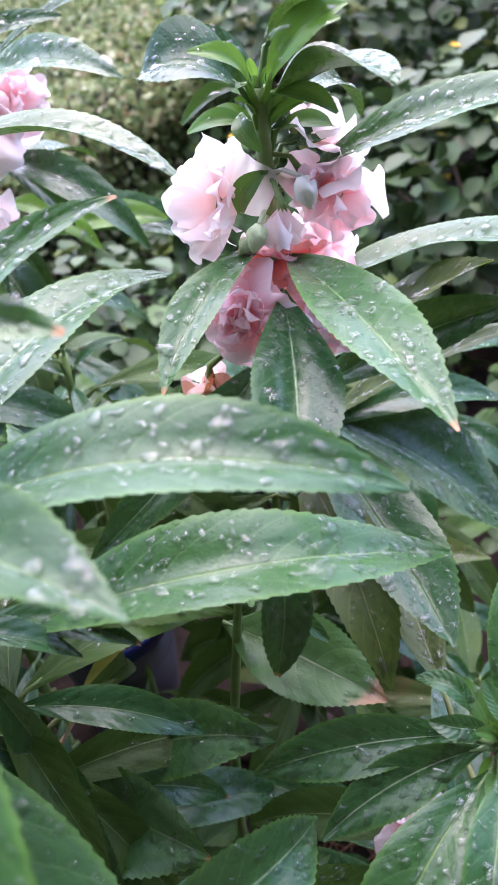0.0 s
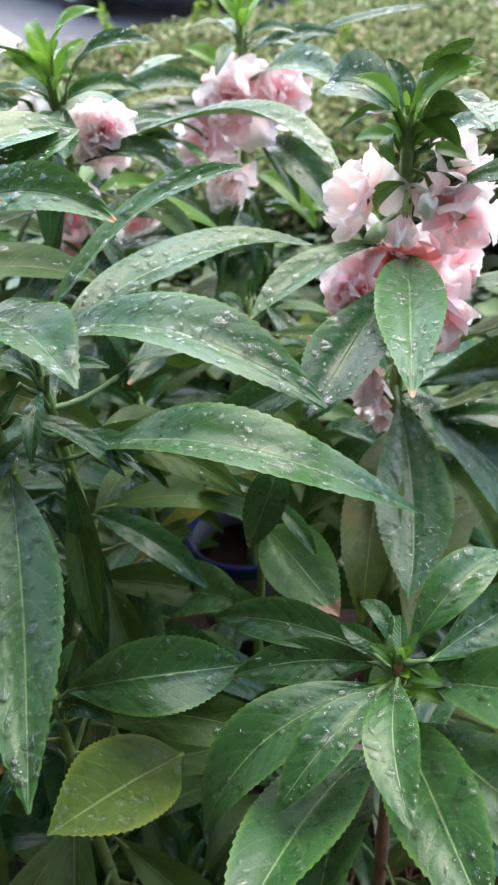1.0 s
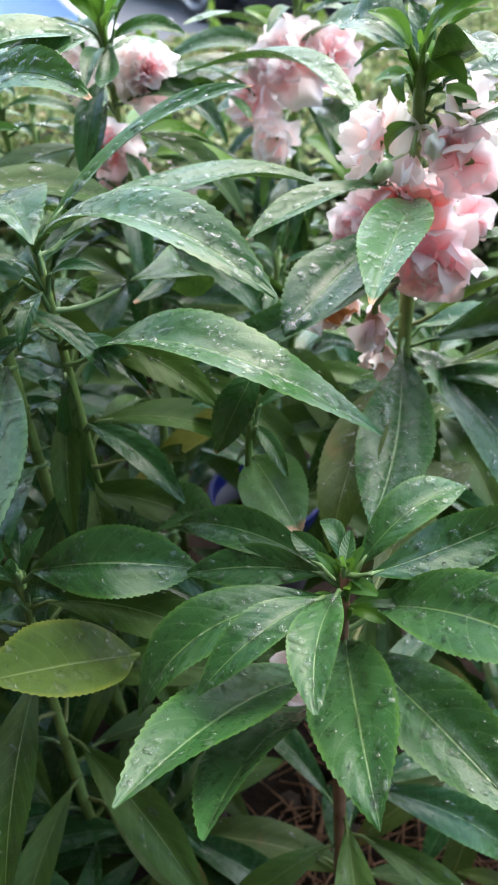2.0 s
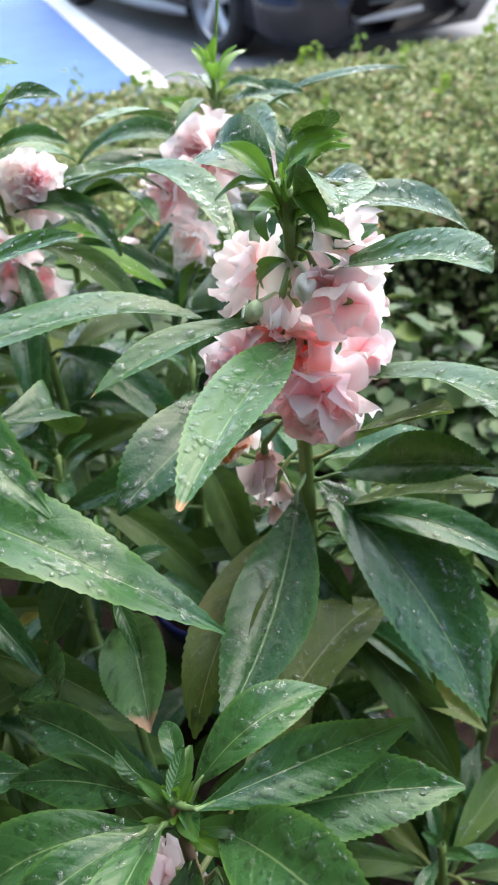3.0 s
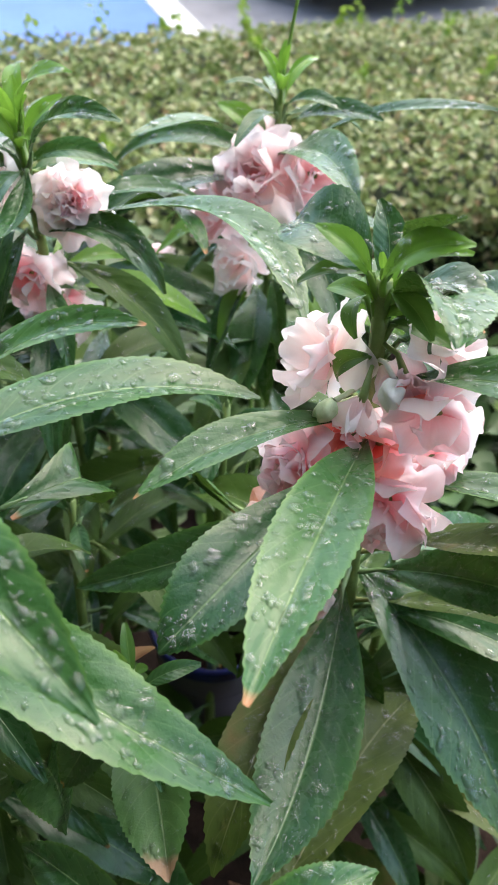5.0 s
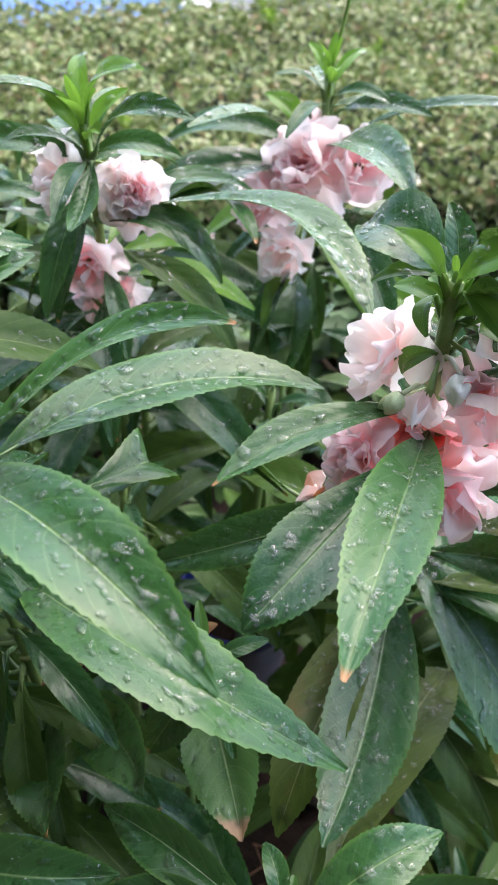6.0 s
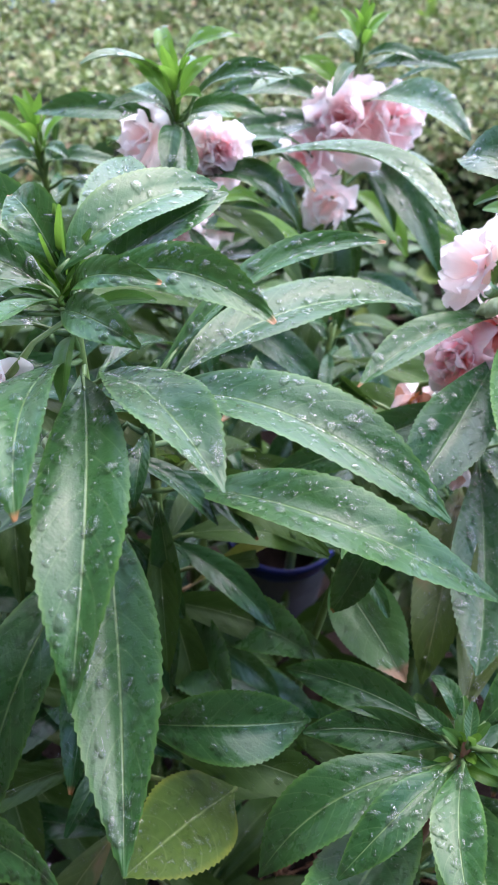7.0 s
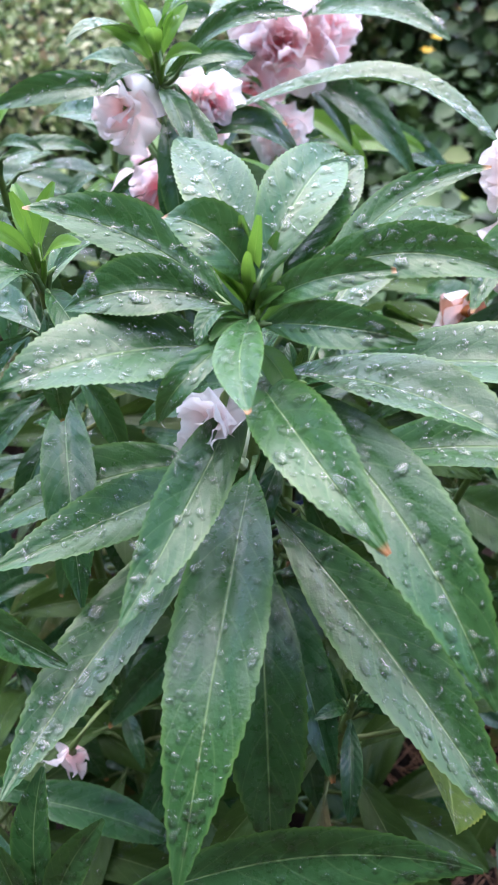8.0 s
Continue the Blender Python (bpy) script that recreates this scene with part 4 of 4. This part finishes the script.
leaf(balsam_near, (-0.155, 0.139, 1.015), (-0.197, 0.108, 1.012), (-0.238, 0.076, 1.003), 0.040)
leaf(balsam_near, (-0.158, 0.109, 1.025), (-0.173, 0.070, 1.044), (-0.203, 0.035, 1.052), 0.034)
leaf(balsam_near, (-0.142, 0.106, 1.104), (-0.171, 0.095, 1.1095), (-0.198, 0.068, 1.114), 0.050, facing=0.2, fold=0.5)
leaf(balsam_near, (-0.139, 0.129, 1.111), (-0.166, 0.121, 1.118), (-0.192, 0.111, 1.112), 0.033, facing=0.7)
leaf(balsam_near, (-0.153, 0.149, 1.108), (-0.183, 0.147, 1.123), (-0.214, 0.137, 1.134), 0.034, facing=0.8)
leaf(balsam_near, (-0.134, 0.150, 1.108), (-0.156, 0.193, 1.115), (-0.184, 0.234, 1.112), 0.042)
leaf(balsam_near, (-0.127, 0.128, 1.120), (-0.140, 0.129, 1.139), (-0.161, 0.138, 1.138), 0.028)
leaf(balsam_near, (-0.121, 0.141, 1.116), (-0.110, 0.167, 1.129), (-0.098, 0.195, 1.137), 0.034)
leaf(balsam_near, (-0.123, 0.118, 1.132), (-0.117, 0.160, 1.139), (-0.107, 0.201, 1.134), 0.038)
leaf(balsam_near, (-0.122, 0.126, 1.115), (-0.104, 0.122, 1.133), (-0.079, 0.127, 1.137), 0.017)
leaf(balsam_near, (-0.114, 0.106, 1.118), (-0.092, 0.108, 1.126), (-0.069, 0.103, 1.129), 0.021, facing=0.7)
leaf(balsam_near, (-0.122, 0.104, 1.121), (-0.122, 0.083, 1.124), (-0.115, 0.063, 1.127), 0.022)
leaf(balsam_near, (-0.134, 0.120, 1.116), (-0.139, 0.110, 1.119), (-0.140, 0.100, 1.116), 0.009)
leaf(balsam_near, (-0.131, 0.089, 1.116), (-0.143, 0.082, 1.112), (-0.149, 0.078, 1.099), 0.013)
leaf(balsam_near, (-0.104, 0.123, 1.131), (-0.072, 0.137, 1.138), (-0.037, 0.134, 1.135), 0.027, facing=0.8)
leaf(balsam_near, (-0.128, 0.131, 1.108), (-0.129, 0.134, 1.120), (-0.131, 0.139, 1.131), 0.007, mat=YOUNG)
leaf(balsam_near, (-0.123, 0.119, 1.116), (-0.122, 0.133, 1.121), (-0.121, 0.148, 1.121), 0.008, mat=YOUNG)
leaf(balsam_low, (0.079, 0.129, 0.957), (0.088, 0.099, 0.962), (0.105, 0.071, 0.963), 0.030)
leaf(balsam_low, (0.067, 0.131, 0.960), (0.038, 0.125, 0.949), (0.012, 0.109, 0.942), 0.027, facing=0.9)
leaf(balsam_low, (0.065, 0.118, 0.953), (0.036, 0.086, 0.938), (0.024, 0.057, 0.905), 0.042)
leaf(balsam_low, (0.070, 0.112, 0.958), (0.062, 0.086, 0.953), (0.055, 0.064, 0.940), 0.027)
leaf(balsam_low, (0.078, 0.151, 0.956), (0.088, 0.175, 0.974), (0.100, 0.204, 0.972), 0.030, facing=0.7)
leaf(balsam_low, (0.100, 0.138, 0.973), (0.107, 0.181, 0.958), (0.137, 0.207, 0.981), 0.035, facing=1.0)
leaf(balsam_low, (0.093, 0.164, 0.929), (0.125, 0.186, 0.946), (0.158, 0.213, 0.948), 0.044, facing=1.0)
leaf(balsam_low, (0.097, 0.155, 0.940), (0.136, 0.140, 0.968), (0.181, 0.125, 0.986), 0.052, facing=0.7)
leaf(balsam_low, (0.078, 0.141, 0.912), (0.107, 0.100, 0.933), (0.141, 0.057, 0.945), 0.052)
leaf(balsam_low, (0.084, 0.148, 0.896), (0.130, 0.124, 0.916), (0.182, 0.103, 0.919), 0.056)
leaf(balsam_low, (0.055, 0.109, 0.869), (0.075, 0.071, 0.904), (0.089, 0.024, 0.929), 0.056)
leaf(balsam_low, (0.054, 0.106, 0.895), (0.063, 0.063, 0.929), (0.063, 0.009, 0.946), 0.056)
leaf(balsam_low, (0.049, 0.140, 0.960), (0.018, 0.135, 0.954), (-0.011, 0.132, 0.942), 0.028, facing=0.9)
leaf(balsam_low, (0.077, 0.136, 0.963), (0.074, 0.144, 0.966), (0.071, 0.151, 0.970), 0.007)
leaf(balsam_low, (0.070, 0.137, 0.962), (0.060, 0.135, 0.967), (0.050, 0.137, 0.968), 0.011)
leaf(balsam_low, (0.079, 0.141, 0.954), (0.086, 0.137, 0.959), (0.094, 0.132, 0.962), 0.008)
leaf(balsam_low, (0.067, 0.151, 0.955), (0.059, 0.156, 0.960), (0.050, 0.161, 0.956), 0.011)
leaf(balsam_flowering, (0.036, 0.255, 0.970), (0.055, 0.220, 0.948), (0.067, 0.177, 0.950), 0.057, mat=DARK)
leaf(balsam_flowering, (0.018, 0.252, 0.942), (0.035, 0.212, 0.941), (0.045, 0.180, 0.915), 0.044, mat=OLD)
leaf(balsam_mid, (-0.028, 0.210, 0.930), (0.007, 0.186, 0.934), (0.040, 0.161, 0.939), 0.050, mat=DRYEND, facing=0.8, grow=0.004)
leaf(balsam_mid, (0.010, 0.172, 1.030), (0.003, 0.163, 1.003), (-0.001, 0.149, 0.980), 0.024, mat=DARK, grow=0.02)
leaf(balsam_low, (0.060, 0.236, 0.906), (0.055, 0.290, 0.891), (0.053, 0.341, 0.866), 0.055, mat=OLD)
leaf(balsam_flowering, (0.001, 0.322, 0.708), (0.031, 0.331, 0.748), (0.063, 0.344, 0.784), 0.039)
leaf(balsam_flowering, (0.036, 0.346, 0.788), (0.082, 0.338, 0.808), (0.131, 0.329, 0.814), 0.040, mat=OLD)
leaf(balsam_front, (-0.052, 0.074, 0.935), (-0.015, 0.090, 0.949), (0.011, 0.120, 0.934), 0.046, facing=0.8)
leaf(balsam_side, (-0.121, 0.170, 0.858), (-0.072, 0.143, 0.885), (-0.028, 0.113, 0.917), 0.058, facing=0.8)
leaf(balsam_side, (-0.100, 0.173, 0.861), (-0.049, 0.168, 0.900), (-0.003, 0.147, 0.938), 0.046, facing=0.7)
leaf(balsam_front, (-0.001, 0.095, 0.885), (-0.014, 0.052, 0.916), (-0.015, 0.014, 0.947), 0.060, mat=OLIVE, grow=0.01)
leaf(balsam_left, (-0.201, 0.312, 1.105), (-0.177, 0.313, 1.132), (-0.142, 0.319, 1.137), 0.021)
leaf(balsam_left, (-0.215, 0.318, 1.120), (-0.201, 0.318, 1.141), (-0.178, 0.323, 1.148), 0.019, mat=YOUNG)
leaf(balsam_left, (-0.228, 0.330, 1.115), (-0.236, 0.331, 1.131), (-0.248, 0.344, 1.132), 0.013, mat=YOUNG)
leaf(balsam_left, (-0.228, 0.322, 1.115), (-0.237, 0.299, 1.130), (-0.248, 0.274, 1.130), 0.019)
leaf(balsam_left, (-0.232, 0.329, 1.091), (-0.267, 0.302, 1.093), (-0.308, 0.292, 1.081), 0.024, facing=0.9)
leaf(balsam_left, (-0.189, 0.300, 1.105), (-0.186, 0.286, 1.086), (-0.173, 0.267, 1.088), 0.018)
leaf(balsam_left, (-0.205, 0.366, 1.074), (-0.191, 0.400, 1.064), (-0.181, 0.429, 1.041), 0.020)
leaf(balsam_left, (-0.166, 0.302, 1.072), (-0.159, 0.333, 1.067), (-0.140, 0.340, 1.042), 0.026)
leaf(balsam_left, (-0.135, 0.347, 1.081), (-0.081, 0.342, 1.096), (-0.032, 0.318, 1.082), 0.036)
leaf(balsam_rear, (-0.150, 0.443, 1.076), (-0.107, 0.431, 1.100), (-0.066, 0.401, 1.098), 0.037)
leaf(balsam_rear, (-0.212, 0.481, 1.065), (-0.255, 0.459, 1.064), (-0.291, 0.440, 1.038), 0.031, facing=0.9)
leaf(balsam_rear, (-0.175, 0.488, 1.089), (-0.143, 0.488, 1.102), (-0.108, 0.483, 1.106), 0.019, facing=0.9)
leaf(balsam_rear, (-0.145, 0.510, 1.081), (-0.099, 0.499, 1.112), (-0.044, 0.497, 1.124), 0.018)
leaf(balsam_rear, (-0.197, 0.467, 1.074), (-0.200, 0.426, 1.094), (-0.205, 0.381, 1.097), 0.026)
leaf(balsam_side, (-0.086, 0.228, 0.885), (-0.050, 0.216, 0.934), (-0.019, 0.192, 0.980), 0.048, mat=DRY, drops=0)
leaf(balsam_side, (-0.056, 0.205, 0.919), (-0.072, 0.200, 0.910), (-0.088, 0.196, 0.898), 0.013, mat=OLD, drops=0)
leaf(balsam_side, (-0.070, 0.248, 1.027), (-0.096, 0.241, 1.005), (-0.104, 0.207, 0.999), 0.045)
leaf(balsam_flowering, (-0.102, 0.286, 0.975), (-0.078, 0.298, 0.975), (-0.052, 0.300, 0.968), 0.027, facing=0.8)
leaf(balsam_flowering, (-0.003, 0.317, 0.907), (0.024, 0.311, 0.899), (0.048, 0.310, 0.883), 0.032, mat=DARK)
leaf(balsam_flowering, (0.041, 0.343, 0.963), (0.076, 0.326, 0.995), (0.115, 0.309, 1.021), 0.039, mat=DARK, facing=0.9)
leaf(balsam_flowering, (0.051, 0.348, 0.940), (0.081, 0.329, 0.976), (0.116, 0.311, 1.007), 0.037, mat=OLD)
leaf(balsam_flowering, (0.032, 0.339, 0.978), (0.062, 0.322, 1.014), (0.096, 0.302, 1.046), 0.039, mat=OLD)
leaf(balsam_rear, (-0.187, 0.474, 0.972), (-0.159, 0.440, 0.959), (-0.139, 0.407, 0.935), 0.044)
leaf(balsam_rear, (-0.168, 0.486, 0.914), (-0.169, 0.452, 0.945), (-0.167, 0.410, 0.963), 0.048)
leaf(balsam_left, (-0.176, 0.314, 1.036), (-0.190, 0.378, 1.011), (-0.185, 0.437, 0.973), 0.040, facing=0.9)
leaf(balsam_left, (-0.246, 0.405, 1.043), (-0.201, 0.401, 1.050), (-0.158, 0.391, 1.039), 0.037)
leaf(balsam_corner, (-0.168, -0.048, 0.957), (-0.174, -0.030, 0.982), (-0.176, -0.009, 0.996), 0.021, facing=0.9)
leaf(balsam_corner, (-0.164, -0.050, 0.957), (-0.157, -0.036, 0.986), (-0.146, -0.024, 1.006), 0.018, facing=0.9)
leaf(balsam_corner, (-0.174, -0.052, 0.957), (-0.182, -0.040, 0.984), (-0.190, -0.033, 0.994), 0.020, facing=0.9)
leaf(balsam_margin, (-0.240, 0.038, 1.021), (-0.203, 0.031, 1.014), (-0.174, 0.022, 1.017), 0.025, facing=0.9)
leaf(balsam_corner, (-0.130, -0.034, 0.948), (-0.063, -0.010, 0.973), (-0.016, -0.012, 1.000), 0.038, facing=0.9)

FILL = [(balsam_flowering, 0.62, 0.96, 24, 0.11), (balsam_low, 0.58, 0.84, 13, 0.10), (balsam_near, 0.60, 0.94, 18, 0.12), (balsam_side, 0.60, 1.01, 26, 0.085), (balsam_front, 0.58, 0.91, 16, 0.10),
        (balsam_left, 0.62, 1.05, 32, 0.11), (balsam_rear, 0.62, 1.05, 30, 0.11), (balsam_far, 0.62, 1.03, 18, 0.10), (balsam_edge, 0.60, 1.04, 18, 0.10)]

# shoots' young tips
rosette(balsam_flowering, 6, 0.022, 3, (YOUNG, YOUNG), 1.2, 40)
rosette(balsam_low, 6, 0.017, 7, (YOUNG, YOUNG), 1.4, 60)
rosette(balsam_low, 7, 0.034, 5, (TIP, TIP), 1.1, 55)
for i in range(8):
    an, el, ln = i * 2.4, radians(86 - 7.0 * i), 0.032 - 0.0017 * i
    d = np.array([math.cos(an) * math.cos(el), math.sin(an) * math.cos(el), math.sin(el)])
    B = np.array([-0.128, 0.129, 1.116 - 0.0015 * i]) + d * 0.002
    leaf(balsam_near, B, B + d * ln * 0.5 + np.array([0, 0, 0.05 * ln]), B + d * ln, 0.0050 + 0.0002 * i, 0, TIP if i % 2 else YOUNG, 0)
rosette(balsam_near, 9, 0.040, 5, (TIP, TIP), 0.9, 60)
rosette(balsam_left, 13, 0.055, 4, (YOUNG, GREEN), 1.15)
rosette(balsam_rear, 12, 0.05, 6, (YOUNG, GREEN))
rosette(balsam_far, 12, 0.06, 8, (YOUNG, GREEN))
rosette(balsam_edge, 11, 0.055, 9, (YOUNG, GREEN))
rosette(balsam_mid, 7, 0.036, 4, (TIP, GREEN))
rosette(balsam_side, 8, 0.04, 1, (DARK, DARK))
rosette(balsam_front, 8, 0.05, 3, (GREEN, DARK))

# more stems among them, all foliage
for x, y, top in ((-0.33, 0.20, 0.93), (-0.15, 0.27, 0.93), (0.14, 0.31, 0.72), (-0.12, 0.36, 0.96), (-0.29, 0.42, 1.00), (-0.02, 0.42, 0.92), (0.10, 0.44, 0.90), (-0.19, 0.07, 0.86), (-0.03, 0.09, 0.70), (-0.40, 0.40, 1.00), (-0.27, 0.10, 0.90), (-0.24, 0.02, 0.88), (-0.14, -0.02, 0.76)):
    pl = plant((x, y, SOIL_Z), (x + rng.normal(0, 0.012), y + rng.normal(0, 0.012), top), "leafy young garden balsam among the taller ones", 0.0045)
    FILL.append((pl, SOIL_Z + 0.08, top - 0.03, 16, 0.105))
    if (x, y) == (-0.19, 0.07):
        balsam_young = pl
    rosette(pl, 6, 0.045, int(100 * abs(x)) % 17, (GREEN, DARK))

# small leaves crowded under the flowering plant's tip
for i, turn in enumerate((0.2, 2.9, 0.9, 2.3, -0.4, 3.6)):
    wild_leaf(balsam_flowering, 1.094 + 0.004 * i, turn, 0.025 + 0.002 * (i % 3), radians(4 + 7 * (i % 3)), TIP, 0.3, 0.005, 1.5)

# a low yellowing seedling on the open soil
pl = plant((0.20, 0.235, SOIL_Z), (0.205, 0.23, 0.64), "small yellowing garden balsam on open soil", 0.003)
for i in range(9):
    wild_leaf(pl, 0.575 + 0.008 * i, i * 2.4, 0.05, radians(10 + 5 * (i % 4)), OLD if i % 3 else YOUNG, 0.4, 0.01, 1.3)

# hanging leaves on the viewer's side of the slender stems
for pl, lo, hi, count, length in ((balsam_side, 0.90, 1.03, 6, 0.06), (balsam_left, 0.93, 1.075, 10, 0.06), (balsam_edge, 0.92, 1.07, 9, 0.06), (balsam_rear, 0.93, 1.03, 7, 0.06), (balsam_far, 0.92, 1.04, 6, 0.06)):
    for i in range(count):
        wild_leaf(pl, lo + (hi - lo) * i / (count - 1), -1.57 + 1.1 * math.sin(i * 2.4), length * rng.uniform(0.8, 1.2), radians(rng.uniform(25, 65)), DARK if i % 3 else GREEN, 0.5, 0.012, 1.15)

# hedge-side leaves given the bright young colour, which stands in for backlight
for z, turn, length in ((1.035, 1.9, 0.075), (1.02, 0.7, 0.08), (1.00, 2.6, 0.08), (1.03, 1.2, 0.06)):
    wild_leaf(balsam_left, z, turn, length, radians(18), YOUNG, 0.4, 0.015, 1.2)
for z, turn, length in ((1.02, -2.2, 0.07), (0.99, -1.3, 0.07), (1.00, -0.4, 0.07)):
    wild_leaf(balsam_rear, z, turn, length, radians(20), YOUNG, 0.4, 0.015, 1.2)

# side leaves that clothe the tall near stems
for pl, lo, hi, count, length in ((balsam_near, 0.90, 1.06, 9, 0.060), (balsam_side, 0.88, 1.02, 8, 0.065), (balsam_edge, 0.85, 1.04, 8, 0.065), (balsam_flowering, 0.84, 0.93, 5, 0.065)):
    for i in range(count):
        turn = (0.25, 2.9, 1.3)[i % 3] + rng.uniform(-0.5, 0.5)
        wild_leaf(pl, lo + (hi - lo) * i / (count - 1), turn, length * rng.uniform(0.8, 1.2), radians(rng.uniform(15, 50)), OLIVE if i % 4 == 1 else DARK, 0.6, 0.012, 1.1)

# lower leaves round each stem
for pl, lo, hi, count, length in FILL:
    count = int(count * 1.4)
    for i in range(count):
        z = lo + (hi - lo) * i / (count - 1)
        turn = i * 2.4 + rng.uniform(-0.3, 0.3)
        if pl in (balsam_flowering, balsam_low) and z > 0.76 and math.sin(turn) < -0.35:
            turn += math.pi
        long, droop = length * rng.uniform(0.8, 1.15), radians(rng.uniform(5, 45))
        # deeper and duller leaf copies put the canopy's shade into the colour
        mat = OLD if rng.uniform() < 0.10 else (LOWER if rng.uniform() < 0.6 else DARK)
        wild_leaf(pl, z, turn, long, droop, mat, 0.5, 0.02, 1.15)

leaf(balsam_rear, (-0.112, 0.470, 0.985), (-0.092, 0.473, 0.992), (-0.066, 0.476, 0.986), 0.030, mat=YOUNG, facing=0.6)
leaf(balsam_rear, (-0.196, 0.474, 1.078), (-0.206, 0.472, 1.087), (-0.222, 0.470, 1.090), 0.018, mat=YOUNG)

# flowers and buds
flower(balsam_flowering, (-0.023, 0.314, 1.073), (-0.65, -0.6, 0.2), 0.054, 9, (BLUSH, BLUSH, PALE), 11)
flower(balsam_flowering, (0.034, 0.316, 1.071), (0.55, -0.7, 0.1), 0.041, 9, (PALE, BLUSH, PINK), 12)
flower(balsam_flowering, (0.022, 0.310, 1.016), (0.20, -0.85, -0.25), 0.056, 12, (PALE, PALE, PINK), 13)
flower(balsam_flowering, (-0.012, 0.288, 1.033), (-0.45, -0.8, 0.1), 0.043, 14, (PINK, PINK, PALE), 14)
flower(balsam_flowering, (0.024, 0.335, 1.094), (0.5, 0.3, 0.6), 0.040, 8, (PALE, BLUSH), 15)
flower(balsam_flowering, (0.002, 0.302, 1.050), (-0.1, -0.9, -0.3), 0.026, 7, (RED, PINK), 16)
flower(balsam_flowering, (0.022, 0.312, 1.080), (0.2, -0.6, 0.3), 0.024, 6, (RED, PINK), 17)
wilted(balsam_flowering, (-0.002, 0.298, 0.978), 0.028, (WILT, PALE), 18, 7)
wilted(balsam_flowering, (0.003, 0.300, 0.955), 0.024, (WILT, BLUSH), 20, 6)
wilted(balsam_flowering, (-0.029, 0.299, 0.987), 0.034, (BLUSH, RUST, BLUSH, WILT), 19, 18)
bud(balsam_flowering, (-0.003, 0.296, 1.066), 0.0115, (-0.25, -0.45, -0.8), BUD, "ridged green flower bud")
bud(balsam_flowering, (-0.008, 0.299, 1.061), 0.008, (-0.6, -0.3, -0.7), BUD, "small ridged green flower bud")
bud(balsam_flowering, (0.018, 0.307, 1.079), 0.0135, (0.25, -0.4, -0.9), BUDWHITE, "greenish white flower bud")
folded_bud(balsam_flowering, (0.008, 0.301, 1.069), 0.016, (0.0, -0.35, -1), BLUSH, "folded lilac white flower bud", 63, 5)
flower(balsam_flowering, (0.012, 0.312, 1.045), (0.1, -0.9, -0.1), 0.036, 8, (RED, PINK, PALE), 64)
flower(balsam_flowering, (0.030, 0.334, 1.032), (0.6, -0.6, -0.1), 0.032, 8, (PALE, PINK), 65)
flower(balsam_rear, (-0.172, 0.452, 1.064), (-0.1, -0.9, 0.4), 0.064, 12, (PINK, PALE), 21)
flower(balsam_rear, (-0.142, 0.468, 1.070), (0.5, -0.6, 0.5), 0.044, 10, (PINK, PALE), 22)
flower(balsam_rear, (-0.192, 0.432, 1.040), (-0.4, -0.8, 0.1), 0.044, 10, (PALE, PINK), 23)
flower(balsam_rear, (-0.165, 0.428, 1.014), (0.0, -0.9, -0.2), 0.042, 9, (PALE, BLUSH), 24)
flower(balsam_rear, (-0.196, 0.466, 1.064), (-0.7, -0.5, 0.3), 0.044, 9, (PINK, PALE), 25)
flower(balsam_left, (-0.194, 0.326, 1.080), (0.45, -0.8, 0.15), 0.044, 15, (PALE, BLUSH, PINK), 36)
flower(balsam_left, (-0.240, 0.312, 1.080), (-0.5, -0.8, 0.2), 0.042, 10, (BLUSH, PALE), 32)
flower(balsam_left, (-0.235, 0.335, 0.998), (0.2, -0.9, 0.0), 0.050, 11, (PALE, PINK), 33)
flower(balsam_left, (-0.217, 0.308, 1.033), (0.3, -0.9, -0.05), 0.038, 10, (PINK, PINK, PALE), 34)
flower(balsam_rear, (-0.262, 0.440, 0.968), (0.1, -0.8, 0.4), 0.045, 9, (PINK, PINK), 35)
flower(balsam_near, (-0.1350, 0.0905, 1.088), (-0.35, -0.55, 0.7), 0.028, 9, (BLUSH, BLUSH), 43)
bud(balsam_near, (-0.125, 0.105, 1.050), 0.006, (0.1, -0.5, -1), BUD, "tiny pale bud")
flower(balsam_low, (0.050, 0.140, 0.862), (-0.3, -0.7, 0.5), 0.034, 8, (PALE, PINK), 51)

wilted(balsam_young, (-0.205, 0.041, 0.850), 0.024, (BLUSH, PALE), 72, 5)
flower(balsam_flowering, (0.046, 0.392, 0.690), (0.0, -0.8, 0.5), 0.028, 7, (RED, PINK), 71)

# a thin grass stalk that rises through the rear plant
v, f = tube([(0, 0, -0.42), (0.002, 0.0, -0.1), (0.006, 0.004, 0.0), (0.016, 0.006, 0.07), (0.03, 0.004, 0.15)], [0.0012, 0.0012, 0.0011, 0.0010, 0.0005], 6)
tagged(piece("grass_stalk", v, f, YOUNGSTEM, at=(-0.191, 0.480, 1.097)), "thin bright green grass stalk", "grass")
